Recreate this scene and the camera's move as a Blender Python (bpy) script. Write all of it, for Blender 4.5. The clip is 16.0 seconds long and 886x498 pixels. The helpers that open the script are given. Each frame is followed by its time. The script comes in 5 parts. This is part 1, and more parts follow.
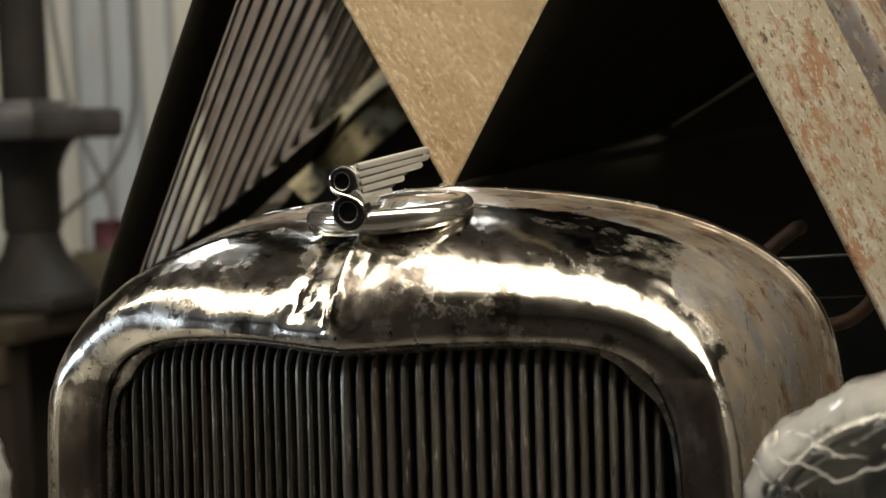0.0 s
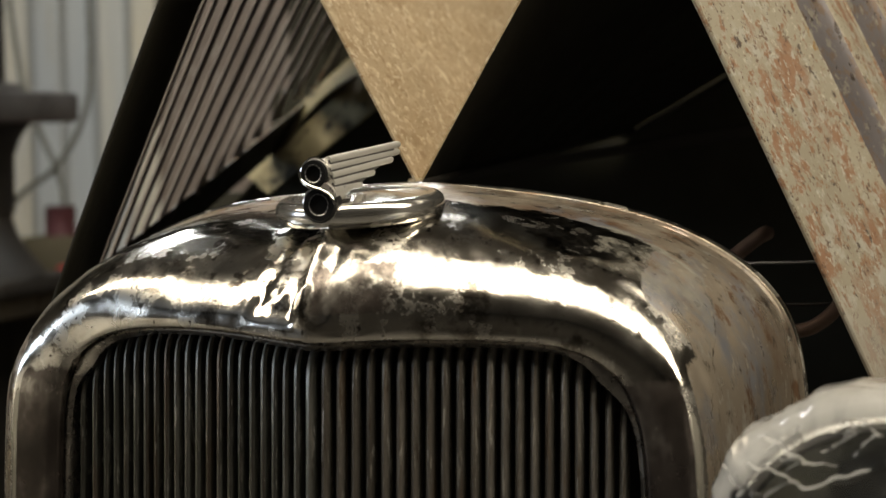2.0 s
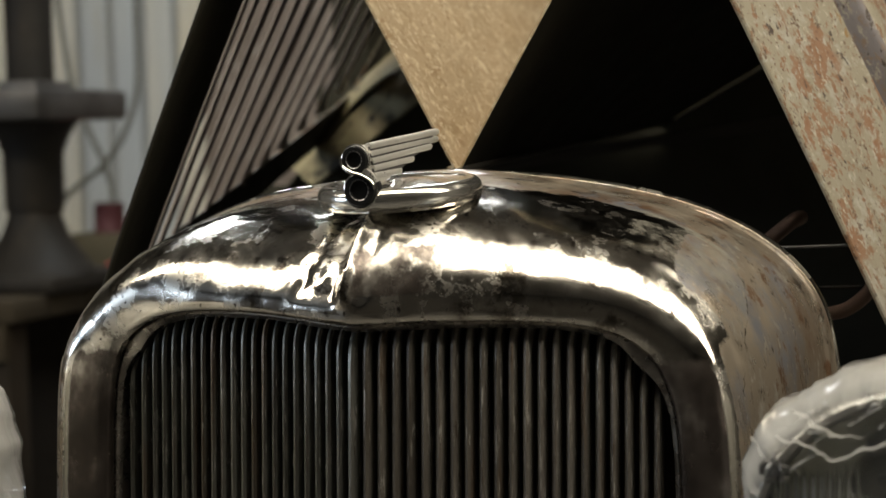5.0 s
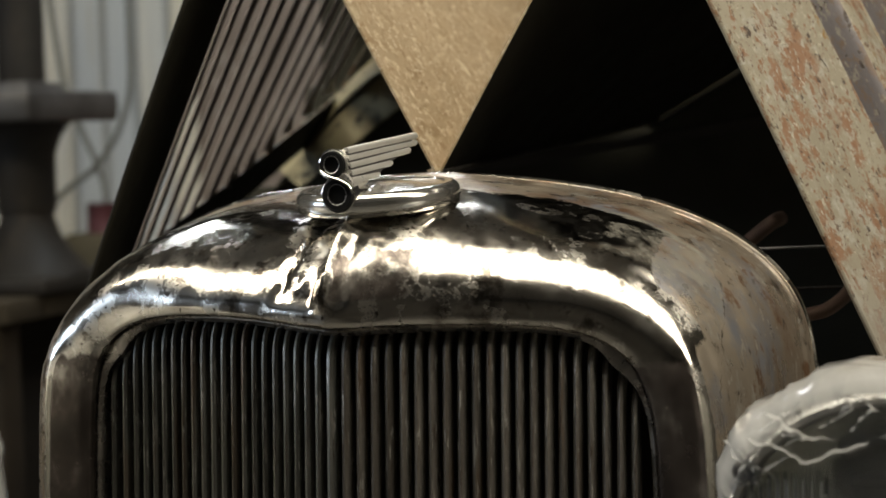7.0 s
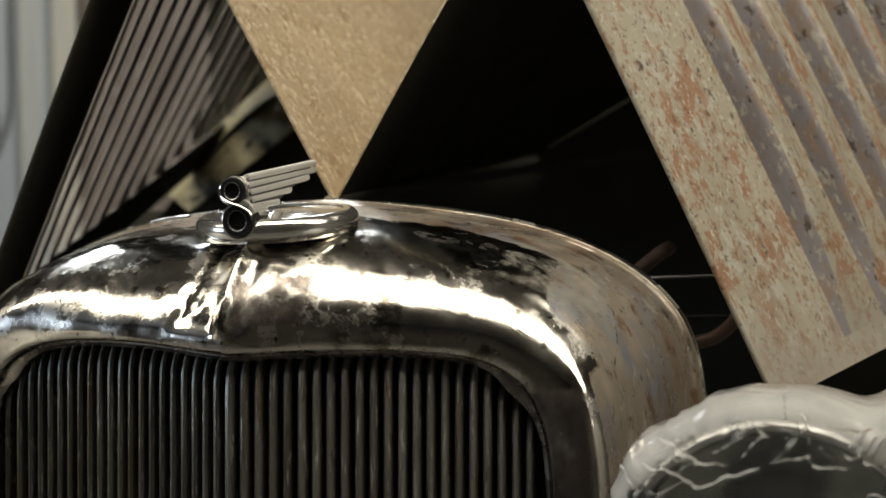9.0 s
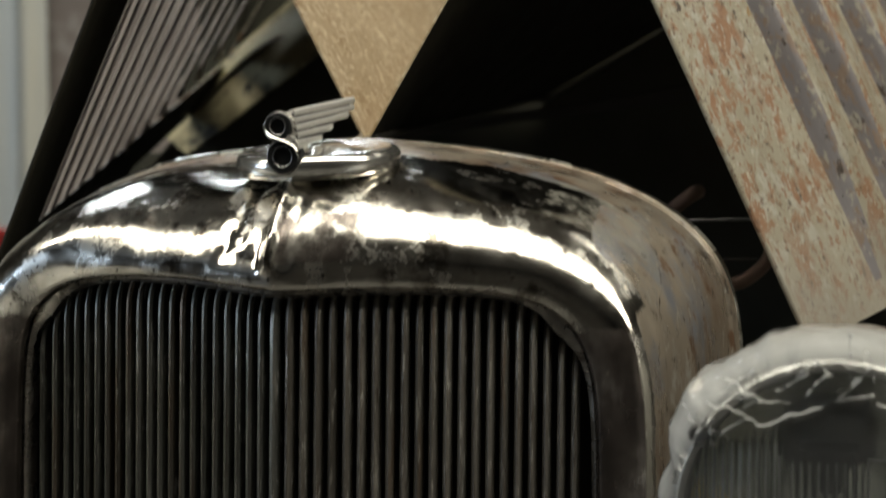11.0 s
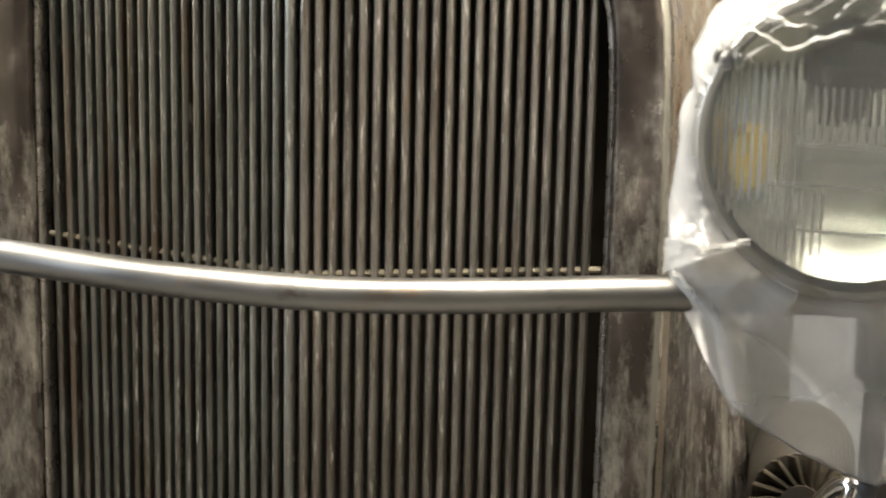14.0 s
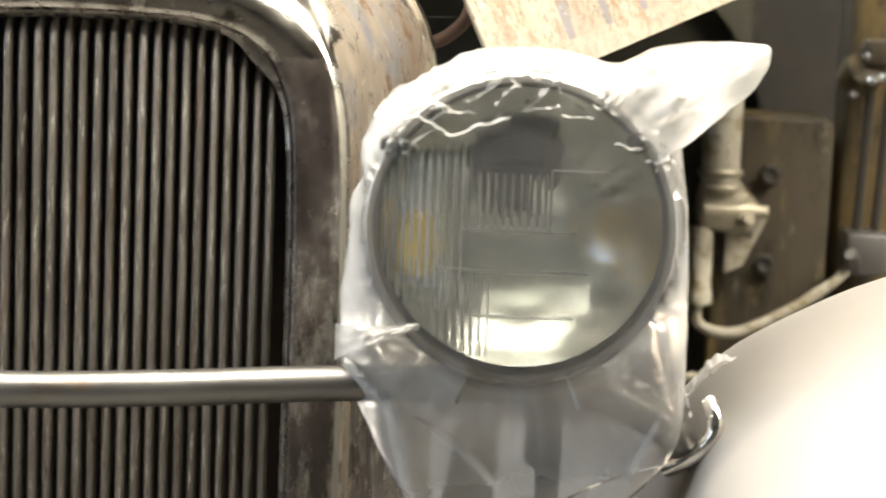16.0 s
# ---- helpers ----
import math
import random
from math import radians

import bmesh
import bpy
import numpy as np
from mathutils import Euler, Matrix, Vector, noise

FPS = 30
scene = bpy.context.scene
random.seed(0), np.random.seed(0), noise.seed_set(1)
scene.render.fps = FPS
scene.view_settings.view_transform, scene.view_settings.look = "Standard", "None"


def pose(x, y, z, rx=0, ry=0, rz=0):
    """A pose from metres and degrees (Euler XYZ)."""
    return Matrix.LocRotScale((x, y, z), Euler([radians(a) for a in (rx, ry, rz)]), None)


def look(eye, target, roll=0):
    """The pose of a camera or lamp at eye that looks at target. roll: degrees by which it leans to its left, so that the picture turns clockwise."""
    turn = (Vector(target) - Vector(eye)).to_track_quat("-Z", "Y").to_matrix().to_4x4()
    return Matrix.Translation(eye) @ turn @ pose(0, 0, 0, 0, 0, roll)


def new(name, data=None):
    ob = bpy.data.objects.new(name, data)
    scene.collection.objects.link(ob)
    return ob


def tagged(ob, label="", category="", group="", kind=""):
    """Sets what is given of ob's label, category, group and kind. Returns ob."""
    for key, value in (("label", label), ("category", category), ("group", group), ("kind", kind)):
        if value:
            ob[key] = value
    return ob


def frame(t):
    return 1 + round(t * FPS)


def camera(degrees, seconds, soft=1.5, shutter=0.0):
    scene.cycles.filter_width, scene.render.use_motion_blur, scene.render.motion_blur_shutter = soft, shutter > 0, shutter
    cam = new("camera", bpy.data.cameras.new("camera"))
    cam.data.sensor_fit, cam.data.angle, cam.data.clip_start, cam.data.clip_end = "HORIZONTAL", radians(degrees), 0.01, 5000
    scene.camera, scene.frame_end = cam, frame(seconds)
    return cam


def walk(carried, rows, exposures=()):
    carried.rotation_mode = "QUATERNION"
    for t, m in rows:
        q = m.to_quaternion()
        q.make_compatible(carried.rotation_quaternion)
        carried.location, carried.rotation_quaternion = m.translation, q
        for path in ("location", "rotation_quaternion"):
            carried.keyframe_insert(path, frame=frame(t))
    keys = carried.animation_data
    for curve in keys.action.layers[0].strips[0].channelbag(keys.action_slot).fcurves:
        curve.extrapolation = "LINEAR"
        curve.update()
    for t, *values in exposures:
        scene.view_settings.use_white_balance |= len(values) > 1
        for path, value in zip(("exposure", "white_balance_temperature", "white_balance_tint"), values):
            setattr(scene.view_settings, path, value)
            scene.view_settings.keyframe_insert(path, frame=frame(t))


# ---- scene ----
cam = camera(28.0, 16.0, 1.5, 0.5)
PATH = [
    (0, (0.404, -1.028, 1.123), (-0.212, 0.871, 1.001), -2.5),
    (0.5, (0.401, -1.028, 1.123), (-0.204, 0.874, 1.002), -2.2),
    (1, (0.397, -1.03, 1.123), (-0.221, 0.868, 0.996), -1.7),
    (1.5, (0.393, -1.028, 1.12), (-0.2, 0.878, 0.999), -1.2),
    (2, (0.389, -1.025, 1.123), (-0.172, 0.89, 0.995), -0.8),
    (2.5, (0.381, -1.023, 1.12), (-0.173, 0.895, 1.002), -1.1),
    (3, (0.385, -1.021, 1.119), (-0.166, 0.897, 0.987), -1.1),
    (3.5, (0.399, -1.033, 1.121), (-0.157, 0.884, 1.002), -1.3),
    (4, (0.405, -1.041, 1.118), (-0.182, 0.867, 0.998), -1.3),
    (4.2, (0.4, -1.049, 1.114), (-0.198, 0.856, 0.989), -1.1),
    (6.5, (0.415, -1.054, 1.12), (-0.213, 0.84, 0.99), -1.6),
    (7, (0.417, -1.053, 1.12), (-0.192, 0.848, 0.987), -1.5),
    (7.5, (0.419, -1.057, 1.119), (-0.174, 0.848, 0.981), -1.4),
    (8, (0.418, -1.059, 1.118), (-0.147, 0.854, 0.982), -1.5),
    (8.5, (0.42, -1.062, 1.121), (-0.116, 0.861, 1.006), -1.4),
    (8.7, (0.417, -1.07, 1.123), (-0.094, 0.861, 1.017), -1.1),
    (10.8, (0.349, -1.074, 1.115), (-0.059, 0.88, 0.984), -0.0),
    (11, (0.347, -1.078, 1.113), (-0.078, 0.87, 0.952), -0.1),
    (11.5, (0.342, -1.083, 1.11), (-0.068, 0.862, 0.886), 0.0),
    (12, (0.334, -1.085, 1.104), (-0.087, 0.85, 0.821), 0.1),
    (12.5, (0.334, -1.089, 1.1), (-0.113, 0.828, 0.746), 0.1),
    (13, (0.331, -1.088, 1.098), (-0.087, 0.817, 0.654), -0.3),
    (13.5, (0.319, -1.083, 1.093), (-0.092, 0.807, 0.584), -0.2),
    (14, (0.325, -1.077, 1.089), (-0.067, 0.81, 0.555), 0.6),
    (14.5, (0.344, -1.073, 1.092), (0.018, 0.824, 0.546), 0.5),
    (15, (0.34, -1.077, 1.057), (0.104, 0.854, 0.594), 1.1),
    (15.5, (0.356, -1.083, 1.034), (0.184, 0.879, 0.687), 1.9),
    (16, (0.36, -1.088, 1.031), (0.26, 0.884, 0.717), 2.1),
]
walk(cam, [(t, look(eye, target, roll)) for t, eye, target, roll in PATH],
     [(0.0, 0.27, 6900, 10), (6.5, 0.27, 6550, 9), (8.7, 0.26, 6450, 9), (11.0, 0.25, 6200, 6), (12.0, 0.54, 6150, 7), (12.5, 1.05, 6200, 8), (13.0, 1.92, 6250, 9),
      (13.5, 2.22, 6300, 10), (14.0, 2.58, 6500, 10), (14.5, 2.92, 6550, 10), (15.0, 2.92, 6500, 10), (15.5, 2.70, 6450, 10), (16.0, 2.42, 6400, 10)])

# ---------------------------------------------------------------- light
cam.data.dof.use_dof = True
cam.data.dof.focus_distance = 1.2
cam.data.dof.aperture_fstop = 8.0

world = bpy.data.worlds.new("workshop_air")
scene.world = world
world.use_nodes = True
world.node_tree.nodes["Background"].inputs[0].default_value = (0.55, 0.6, 0.65, 1)
world.node_tree.nodes["Background"].inputs[1].default_value = 0.02


def area_lamp(name, at, aim, sx, sy, watts, color):
    data = bpy.data.lights.new(name, "AREA")
    data.shape, data.size, data.size_y, data.energy, data.color = "RECTANGLE", sx, sy, watts, color
    ob = new(name, data)
    ob.matrix_world = look(at, aim)
    return ob


WARM = (1.0, 0.915, 0.765)
COOL = (0.90, 0.955, 1.0)
TUBES = [  # fluorescent fittings under the ceiling: x, y, length along x, width, watts, colour
    (-2.3, -0.35, 2.34, 0.40, 38, WARM), (0.2, -0.35, 2.34, 1.0, 50, WARM), (2.7, -0.35, 2.34, 1.0, 60, WARM),
    (-1.3, 2.55, 2.0, 0.30, 42, COOL),
    (2.2, 1.4, 2.0, 0.30, 4, WARM),
]
WINDOW = (-4.97, -1.6, 1.65, 1.5, 1.1)      # x, y, z of the middle, width, height
area_lamp("window_daylight", WINDOW[:3], (0, WINDOW[1], WINDOW[2] - 0.3), WINDOW[3], WINDOW[4], 42, (0.66, 0.80, 1.0))
CEIL = 3.2
for tx, ty, tl, tw, watts, color in TUBES:
    area_lamp("fluorescent_light", (tx, ty, CEIL - 0.16), (tx, ty + 0.001, 0), tl, tw, watts, color)


# ---------------------------------------------------------------- materials
def material(name, c1, c2, rough=0.5, rough2=None, metal=0.0, scale=20.0, bump=0.1, bscale=120.0,
             spots=(), spread=0.0, stretch=(1, 1, 1), coat=0.0, lo=0.35, hi=0.65, haze=None, turn=0.0):
    """Two colours in soft clouds, spots of further colours (colour, scale, from, to), a varying roughness and a fine relief."""
    m = bpy.data.materials.new(name)
    m.use_nodes = True
    t = m.node_tree
    n, link = t.nodes, t.links.new
    b = n["Principled BSDF"]
    co = n.new("ShaderNodeTexCoord")
    mp = n.new("ShaderNodeMapping")
    mp.vector_type = "TEXTURE"
    mp.inputs["Scale"].default_value = [1 / q for q in stretch]
    mp.inputs["Rotation"].default_value = (0, radians(turn), 0)
    link(co.outputs["Object"], mp.inputs[0])

    def cloud(s, detail=6.0, rougher=0.6):
        k = n.new("ShaderNodeTexNoise")
        k.inputs["Scale"].default_value, k.inputs["Detail"].default_value, k.inputs["Roughness"].default_value = s, detail, rougher
        link(mp.outputs[0], k.inputs["Vector"])
        return k.outputs["Fac"]

    def ramp(fac, a, z):
        k = n.new("ShaderNodeMapRange")
        k.inputs["From Min"].default_value, k.inputs["From Max"].default_value = a, z
        link(fac, k.inputs["Value"])
        return k.outputs[0]

    def mix(fac, a, z):
        k = n.new("ShaderNodeMix")
        k.data_type = "RGBA"
        link(fac, k.inputs["Factor"])
        for idx, v in ((6, a), (7, z)):
            if isinstance(v, tuple):
                k.inputs[idx].default_value = (*v, 1)
            else:
                link(v, k.inputs[idx])
        return k.outputs[2]

    big = ramp(cloud(scale), lo, hi)
    col = mix(big, c1, c2)
    for colour, s, a, z in spots:
        col = mix(ramp(cloud(s, 8.0, 0.7), a, z), col, colour)
    if spread:
        info = n.new("ShaderNodeObjectInfo")
        hsv = n.new("ShaderNodeHueSaturation")
        k = ramp(info.outputs["Random"], 0, 1)
        k.node.inputs["To Min"].default_value, k.node.inputs["To Max"].default_value = 1 - spread, 1 + spread
        link(k, hsv.inputs["Value"])
        link(col, hsv.inputs["Color"])
        col = hsv.outputs[0]
    link(col, b.inputs["Base Color"])
    r = ramp(cloud(scale * 2.3), 0.3, 0.7)
    r.node.inputs["To Min"].default_value, r.node.inputs["To Max"].default_value = rough, rough if rough2 is None else rough2
    if haze:                            # dull patches: scale, from, to, roughness
        k = n.new("ShaderNodeMix")
        link(ramp(cloud(haze[0], 8.0, 0.7), haze[1], haze[2]), k.inputs[0])
        link(r, k.inputs[2])
        k.inputs[3].default_value = haze[3]
        r = k.outputs[0]
    link(r, b.inputs["Roughness"])
    b.inputs["Metallic"].default_value = metal
    b.inputs["Coat Weight"].default_value = coat
    if bump:
        k = n.new("ShaderNodeBump")
        k.inputs["Strength"].default_value, k.inputs["Distance"].default_value = bump, 0.002
        link(cloud(bscale), k.inputs["Height"])
        link(k.outputs[0], b.inputs["Normal"])
    return m


M = {}
M["nickel"] = material("worn_nickel", (0.73, 0.695, 0.63), (0.50, 0.47, 0.415), 0.07, 0.22, 1.0, 24, 0.13, 85,
                       spots=(((0.26, 0.235, 0.20), 26, 0.54, 0.62), ((0.62, 0.60, 0.55), 17, 0.54, 0.60), ((0.17, 0.150, 0.125), 52, 0.58, 0.65), ((0.80, 0.77, 0.70), 58, 0.585, 0.62),
                              ((0.06, 0.05, 0.042), 120, 0.61, 0.645)), haze=(30, 0.525, 0.575, 0.30))
M["shell_side"] = material("bare_steel_with_rust_tint", (0.55, 0.475, 0.375), (0.40, 0.335, 0.262), 0.22, 0.44, 0.8, 17, 0.14, 120,
                           spots=(((0.37, 0.265, 0.19), 12, 0.51, 0.63), ((0.36, 0.365, 0.40), 11, 0.52, 0.62), ((0.60, 0.57, 0.50), 34, 0.56, 0.64), ((0.19, 0.155, 0.115), 7, 0.55, 0.66),
                                  ((0.27, 0.165, 0.10), 48, 0.57, 0.62), ((0.13, 0.105, 0.08), 62, 0.58, 0.64), ((0.62, 0.58, 0.50), 110, 0.60, 0.64)), stretch=(1, 1, 0.5))


def shell_material():
    """Plated front and bare flanks of one pressing, joined along a worn edge."""
    m = bpy.data.materials.new("nickel_worn_to_steel")
    m.use_nodes = True
    t = m.node_tree
    n, link = t.nodes, t.links.new
    out = n["Material Output"]
    made = []
    for src in (M["nickel"], M["shell_side"]):
        copy = {}
        for node in src.node_tree.nodes:
            if node.type == "OUTPUT_MATERIAL":
                continue
            k = n.new(node.bl_idname)
            copy[node.name] = k
            if node.type == "MIX":
                k.data_type = node.data_type
            if node.type == "MAPPING":
                k.vector_type = node.vector_type
            for a, b in zip(node.inputs, k.inputs):
                if hasattr(a, "default_value") and not a.is_linked:
                    b.default_value = a.default_value
        for l in src.node_tree.links:
            if l.to_node.name in copy and l.from_node.name in copy:
                fi = [q.identifier for q in l.from_node.outputs].index(l.from_socket.identifier)
                ti = [q.identifier for q in l.to_node.inputs].index(l.to_socket.identifier)
                link(copy[l.from_node.name].outputs[fi], copy[l.to_node.name].inputs[ti])
        made.append(copy["Principled BSDF"])
    n.remove(n["Principled BSDF"]) if n.get("Principled BSDF") not in made else None
    at = n.new("ShaderNodeAttribute")
    at.attribute_name = "finish"
    co = n.new("ShaderNodeTexCoord")
    k = n.new("ShaderNodeTexNoise")
    k.inputs["Scale"].default_value, k.inputs["Detail"].default_value, k.inputs["Roughness"].default_value = 38, 9, 0.72
    link(co.outputs["Object"], k.inputs["Vector"])
    add = n.new("ShaderNodeMath")
    add.operation = "ADD"
    link(at.outputs["Fac"], add.inputs[0]), link(k.outputs["Fac"], add.inputs[1])
    r = n.new("ShaderNodeMapRange")
    r.inputs["From Min"].default_value, r.inputs["From Max"].default_value = 0.95, 1.07
    link(add.outputs[0], r.inputs["Value"])
    mx = n.new("ShaderNodeMixShader")
    link(r.outputs[0], mx.inputs[0]), link(made[0].outputs[0], mx.inputs[1]), link(made[1].outputs[0], mx.inputs[2])
    # the pale pitted ridge down each corner, where the plating has gone
    ri = n.new("ShaderNodeAttribute")
    ri.attribute_name = "ridge"
    ad = n.new("ShaderNodeMath")
    ad.operation = "ADD"
    k2 = n.new("ShaderNodeTexNoise")
    k2.inputs["Scale"].default_value, k2.inputs["Detail"].default_value, k2.inputs["Roughness"].default_value = 62, 8, 0.7
    tall = n.new("ShaderNodeMapping")
    tall.inputs["Scale"].default_value = (1, 1, 0.32)
    link(co.outputs["Object"], tall.inputs[0]), link(tall.outputs[0], k2.inputs["Vector"])
    link(ri.outputs["Fac"], ad.inputs[0]), link(k2.outputs["Fac"], ad.inputs[1])
    r2 = n.new("ShaderNodeMapRange")
    r2.inputs["From Min"].default_value, r2.inputs["From Max"].default_value = 1.02, 1.3
    link(ad.outputs[0], r2.inputs["Value"])
    pale = n.new("ShaderNodeBsdfPrincipled")
    pale.inputs["Base Color"].default_value = (0.325, 0.310, 0.264, 1)
    pale.inputs["Metallic"].default_value, pale.inputs["Roughness"].default_value = 0.6, 0.42
    mz = n.new("ShaderNodeMixShader")
    link(r2.outputs[0], mz.inputs[0]), link(pale.outputs[0], mz.inputs[2])
    # brown tarnish on the fronts of the flanks
    ta = n.new("ShaderNodeAttribute")
    ta.attribute_name = "tarnish"
    k3, k4 = n.new("ShaderNodeTexNoise"), n.new("ShaderNodeTexNoise")
    stretch = n.new("ShaderNodeMapping")
    stretch.inputs["Scale"].default_value = (1, 1, 0.65)
    link(co.outputs["Object"], stretch.inputs[0])
    for node, scale in ((k3, 30), (k4, 75)):
        node.inputs["Scale"].default_value, node.inputs["Detail"].default_value, node.inputs["Roughness"].default_value = scale, 8, 0.68
        link(stretch.outputs[0], node.inputs["Vector"])
    brown = n.new("ShaderNodeValToRGB")
    brown.color_ramp.elements[0].position, brown.color_ramp.elements[0].color = 0.34, (0.055, 0.047, 0.041, 1)
    brown.color_ramp.elements[1].position, brown.color_ramp.elements[1].color = 0.68, (0.44, 0.41, 0.365, 1)
    for at_, colour in ((0.44, (0.075, 0.062, 0.054, 1)), (0.52, (0.112, 0.094, 0.083, 1)), (0.60, (0.195, 0.172, 0.152, 1))):
        brown.color_ramp.elements.new(at_).color = colour
    link(k3.outputs["Fac"], brown.inputs[0])
    dull = n.new("ShaderNodeBsdfPrincipled")
    dull.inputs["Metallic"].default_value = 0.75
    rr = n.new("ShaderNodeMapRange")
    rr.inputs["To Min"].default_value, rr.inputs["To Max"].default_value = 0.13, 0.36
    link(k4.outputs["Fac"], rr.inputs["Value"]), link(rr.outputs[0], dull.inputs["Roughness"]), link(brown.outputs[0], dull.inputs["Base Color"])
    ad3 = n.new("ShaderNodeMath")
    ad3.operation = "ADD"
    link(ta.outputs["Fac"], ad3.inputs[0]), link(k4.outputs["Fac"], ad3.inputs[1])
    r3 = n.new("ShaderNodeMapRange")
    r3.inputs["From Min"].default_value, r3.inputs["From Max"].default_value = 0.92, 1.12
    link(ad3.outputs[0], r3.inputs["Value"])
    mt = n.new("ShaderNodeMixShader")
    link(r3.outputs[0], mt.inputs[0]), link(mx.outputs[0], mt.inputs[1]), link(dull.outputs[0], mt.inputs[2])
    link(mt.outputs[0], mz.inputs[1])
    link(mz.outputs[0], out.inputs["Surface"])
    return m


M["shell"] = shell_material()
M["chrome"] = material("polished_chrome", (0.72, 0.70, 0.66), (0.62, 0.60, 0.56), 0.07, 0.15, 1.0, 30, 0.03, 200)
M["cap_chrome"] = material("hazy_chrome", (0.80, 0.785, 0.74), (0.68, 0.665, 0.62), 0.10, 0.22, 0.95, 40, 0.05, 160)
M["satin"] = material("satin_chrome", (0.86, 0.84, 0.79), (0.80, 0.78, 0.73), 0.27, 0.33, 0.62, 60, 0, 300)
M["tube"] = material("brushed_steel_tube", (0.235, 0.230, 0.218), (0.165, 0.160, 0.150), 0.34, 0.50, 1.0, 14, 0.06, 260,
                     spots=(((0.22, 0.16, 0.11), 25, 0.58, 0.70), ((0.12, 0.10, 0.08), 70, 0.60, 0.68)), stretch=(0.4, 1, 1))
M["reflector"] = material("silvered_reflector", (0.94, 0.925, 0.86), (0.88, 0.865, 0.78), 0.10, 0.17, 0.95, 40, 0.05, 120)
M["slat"] = material("dark_steel_slat", (0.092, 0.093, 0.083), (0.19, 0.189, 0.172), 0.30, 0.50, 0.75, 16, 0.14, 240,
                     spots=(((0.13, 0.100, 0.076), 22, 0.59, 0.68), ((0.36, 0.345, 0.31), 60, 0.57, 0.65), ((0.075, 0.06, 0.05), 30, 0.56, 0.66), ((0.120, 0.094, 0.072), 7, 0.54, 0.64), ((0.42, 0.41, 0.38), 95, 0.585, 0.64), ((0.05, 0.036, 0.026), 80, 0.58, 0.66), ((0.60, 0.58, 0.54), 30, 0.65, 0.69)),
                     spread=0.22, stretch=(7, 1, 0.45), lo=0.36, hi=0.64)
M["slat_brown"] = material("rust_tinged_slat", (0.108, 0.096, 0.081), (0.208, 0.190, 0.166), 0.32, 0.52, 0.70, 16, 0.14, 240,
                           spots=(((0.145, 0.105, 0.072), 20, 0.56, 0.68), ((0.36, 0.335, 0.29), 60, 0.57, 0.65), ((0.075, 0.055, 0.04), 30, 0.56, 0.66), ((0.42, 0.40, 0.36), 95, 0.585, 0.64),
                                  ((0.05, 0.034, 0.022), 80, 0.58, 0.66), ((0.58, 0.55, 0.50), 30, 0.65, 0.69)),
                           spread=0.22, stretch=(7, 1, 0.45), lo=0.36, hi=0.64)
M["frame_steel"] = material("dark_worn_frame", (0.20, 0.185, 0.165), (0.40, 0.37, 0.33), 0.20, 0.38, 0.85, 30, 0.10, 200,
                            spots=(((0.08, 0.065, 0.055), 45, 0.55, 0.66), ((0.45, 0.43, 0.39), 60, 0.62, 0.70)))
M["core"] = material("black_radiator_core", (0.036, 0.029, 0.020), (0.05, 0.04, 0.028), 0.7, None, 0, 40, 0.3, 300)
M["soot"] = material("sooty_black", (0.032, 0.031, 0.023), (0.042, 0.040, 0.030), 0.8, 0.9, 0, 12, 0.06, 200)
M["black"] = material("black_paint_and_shade", (0.015, 0.014, 0.010), (0.021, 0.0195, 0.014), 0.6, 0.75, 0, 12, 0.06, 200)
M["black_gloss"] = material("black_enamel", (0.012, 0.012, 0.012), (0.02, 0.02, 0.02), 0.3, 0.4, 0, 12, 0.02, 200)
M["tan"] = material("aged_tan_steel", (0.43, 0.335, 0.215), (0.50, 0.40, 0.27), 0.40, 0.55, 0.35, 9, 0.16, 200,
                    spots=(((0.60, 0.51, 0.36), 95, 0.51, 0.60), ((0.36, 0.26, 0.15), 55, 0.53, 0.62), ((0.33, 0.225, 0.125), 150, 0.56, 0.62), ((0.74, 0.67, 0.53), 190, 0.57, 0.63), ((0.70, 0.63, 0.48), 60, 0.60, 0.64)), stretch=(1, 0.7, 1))
M["rust"] = material("rusted_bare_panel", (0.315, 0.286, 0.215), (0.262, 0.232, 0.170), 0.46, 0.64, 0.15, 14, 0.25, 140,
                     spots=(((0.250, 0.165, 0.11), 22, 0.525, 0.60), ((0.345, 0.325, 0.268), 52, 0.54, 0.60), ((0.235, 0.130, 0.072), 44, 0.54, 0.575), ((0.215, 0.115, 0.06), 150, 0.545, 0.60),
                            ((0.36, 0.345, 0.29), 170, 0.57, 0.62), ((0.20, 0.105, 0.05), 42, 0.64, 0.67), ((0.24, 0.14, 0.04), 36, 0.67, 0.70), ((0.06, 0.042, 0.032), 120, 0.61, 0.65), ((0.11, 0.065, 0.04), 230, 0.585, 0.62), ((0.42, 0.39, 0.31), 260, 0.60, 0.63)), stretch=(1.3, 0.8, 0.55), turn=-25)
t = M["rust"].node_tree
sep, k, ad, r, mx = (t.nodes.new("ShaderNode" + q) for q in ("SeparateXYZ", "TexNoise", "Math", "MapRange", "Mix"))
co = next(q for q in t.nodes if q.type == "TEX_COORD")
k.inputs["Scale"].default_value, k.inputs["Detail"].default_value = 16, 7
t.links.new(co.outputs["Object"], sep.inputs[0]), t.links.new(co.outputs["Object"], k.inputs["Vector"])
ad.operation = "MULTIPLY_ADD"
ad.inputs[1].default_value = 0.16
t.links.new(k.outputs["Fac"], ad.inputs[0]), t.links.new(sep.outputs[2], ad.inputs[2])
r.inputs["From Min"].default_value, r.inputs["From Max"].default_value = 1.12, 1.04
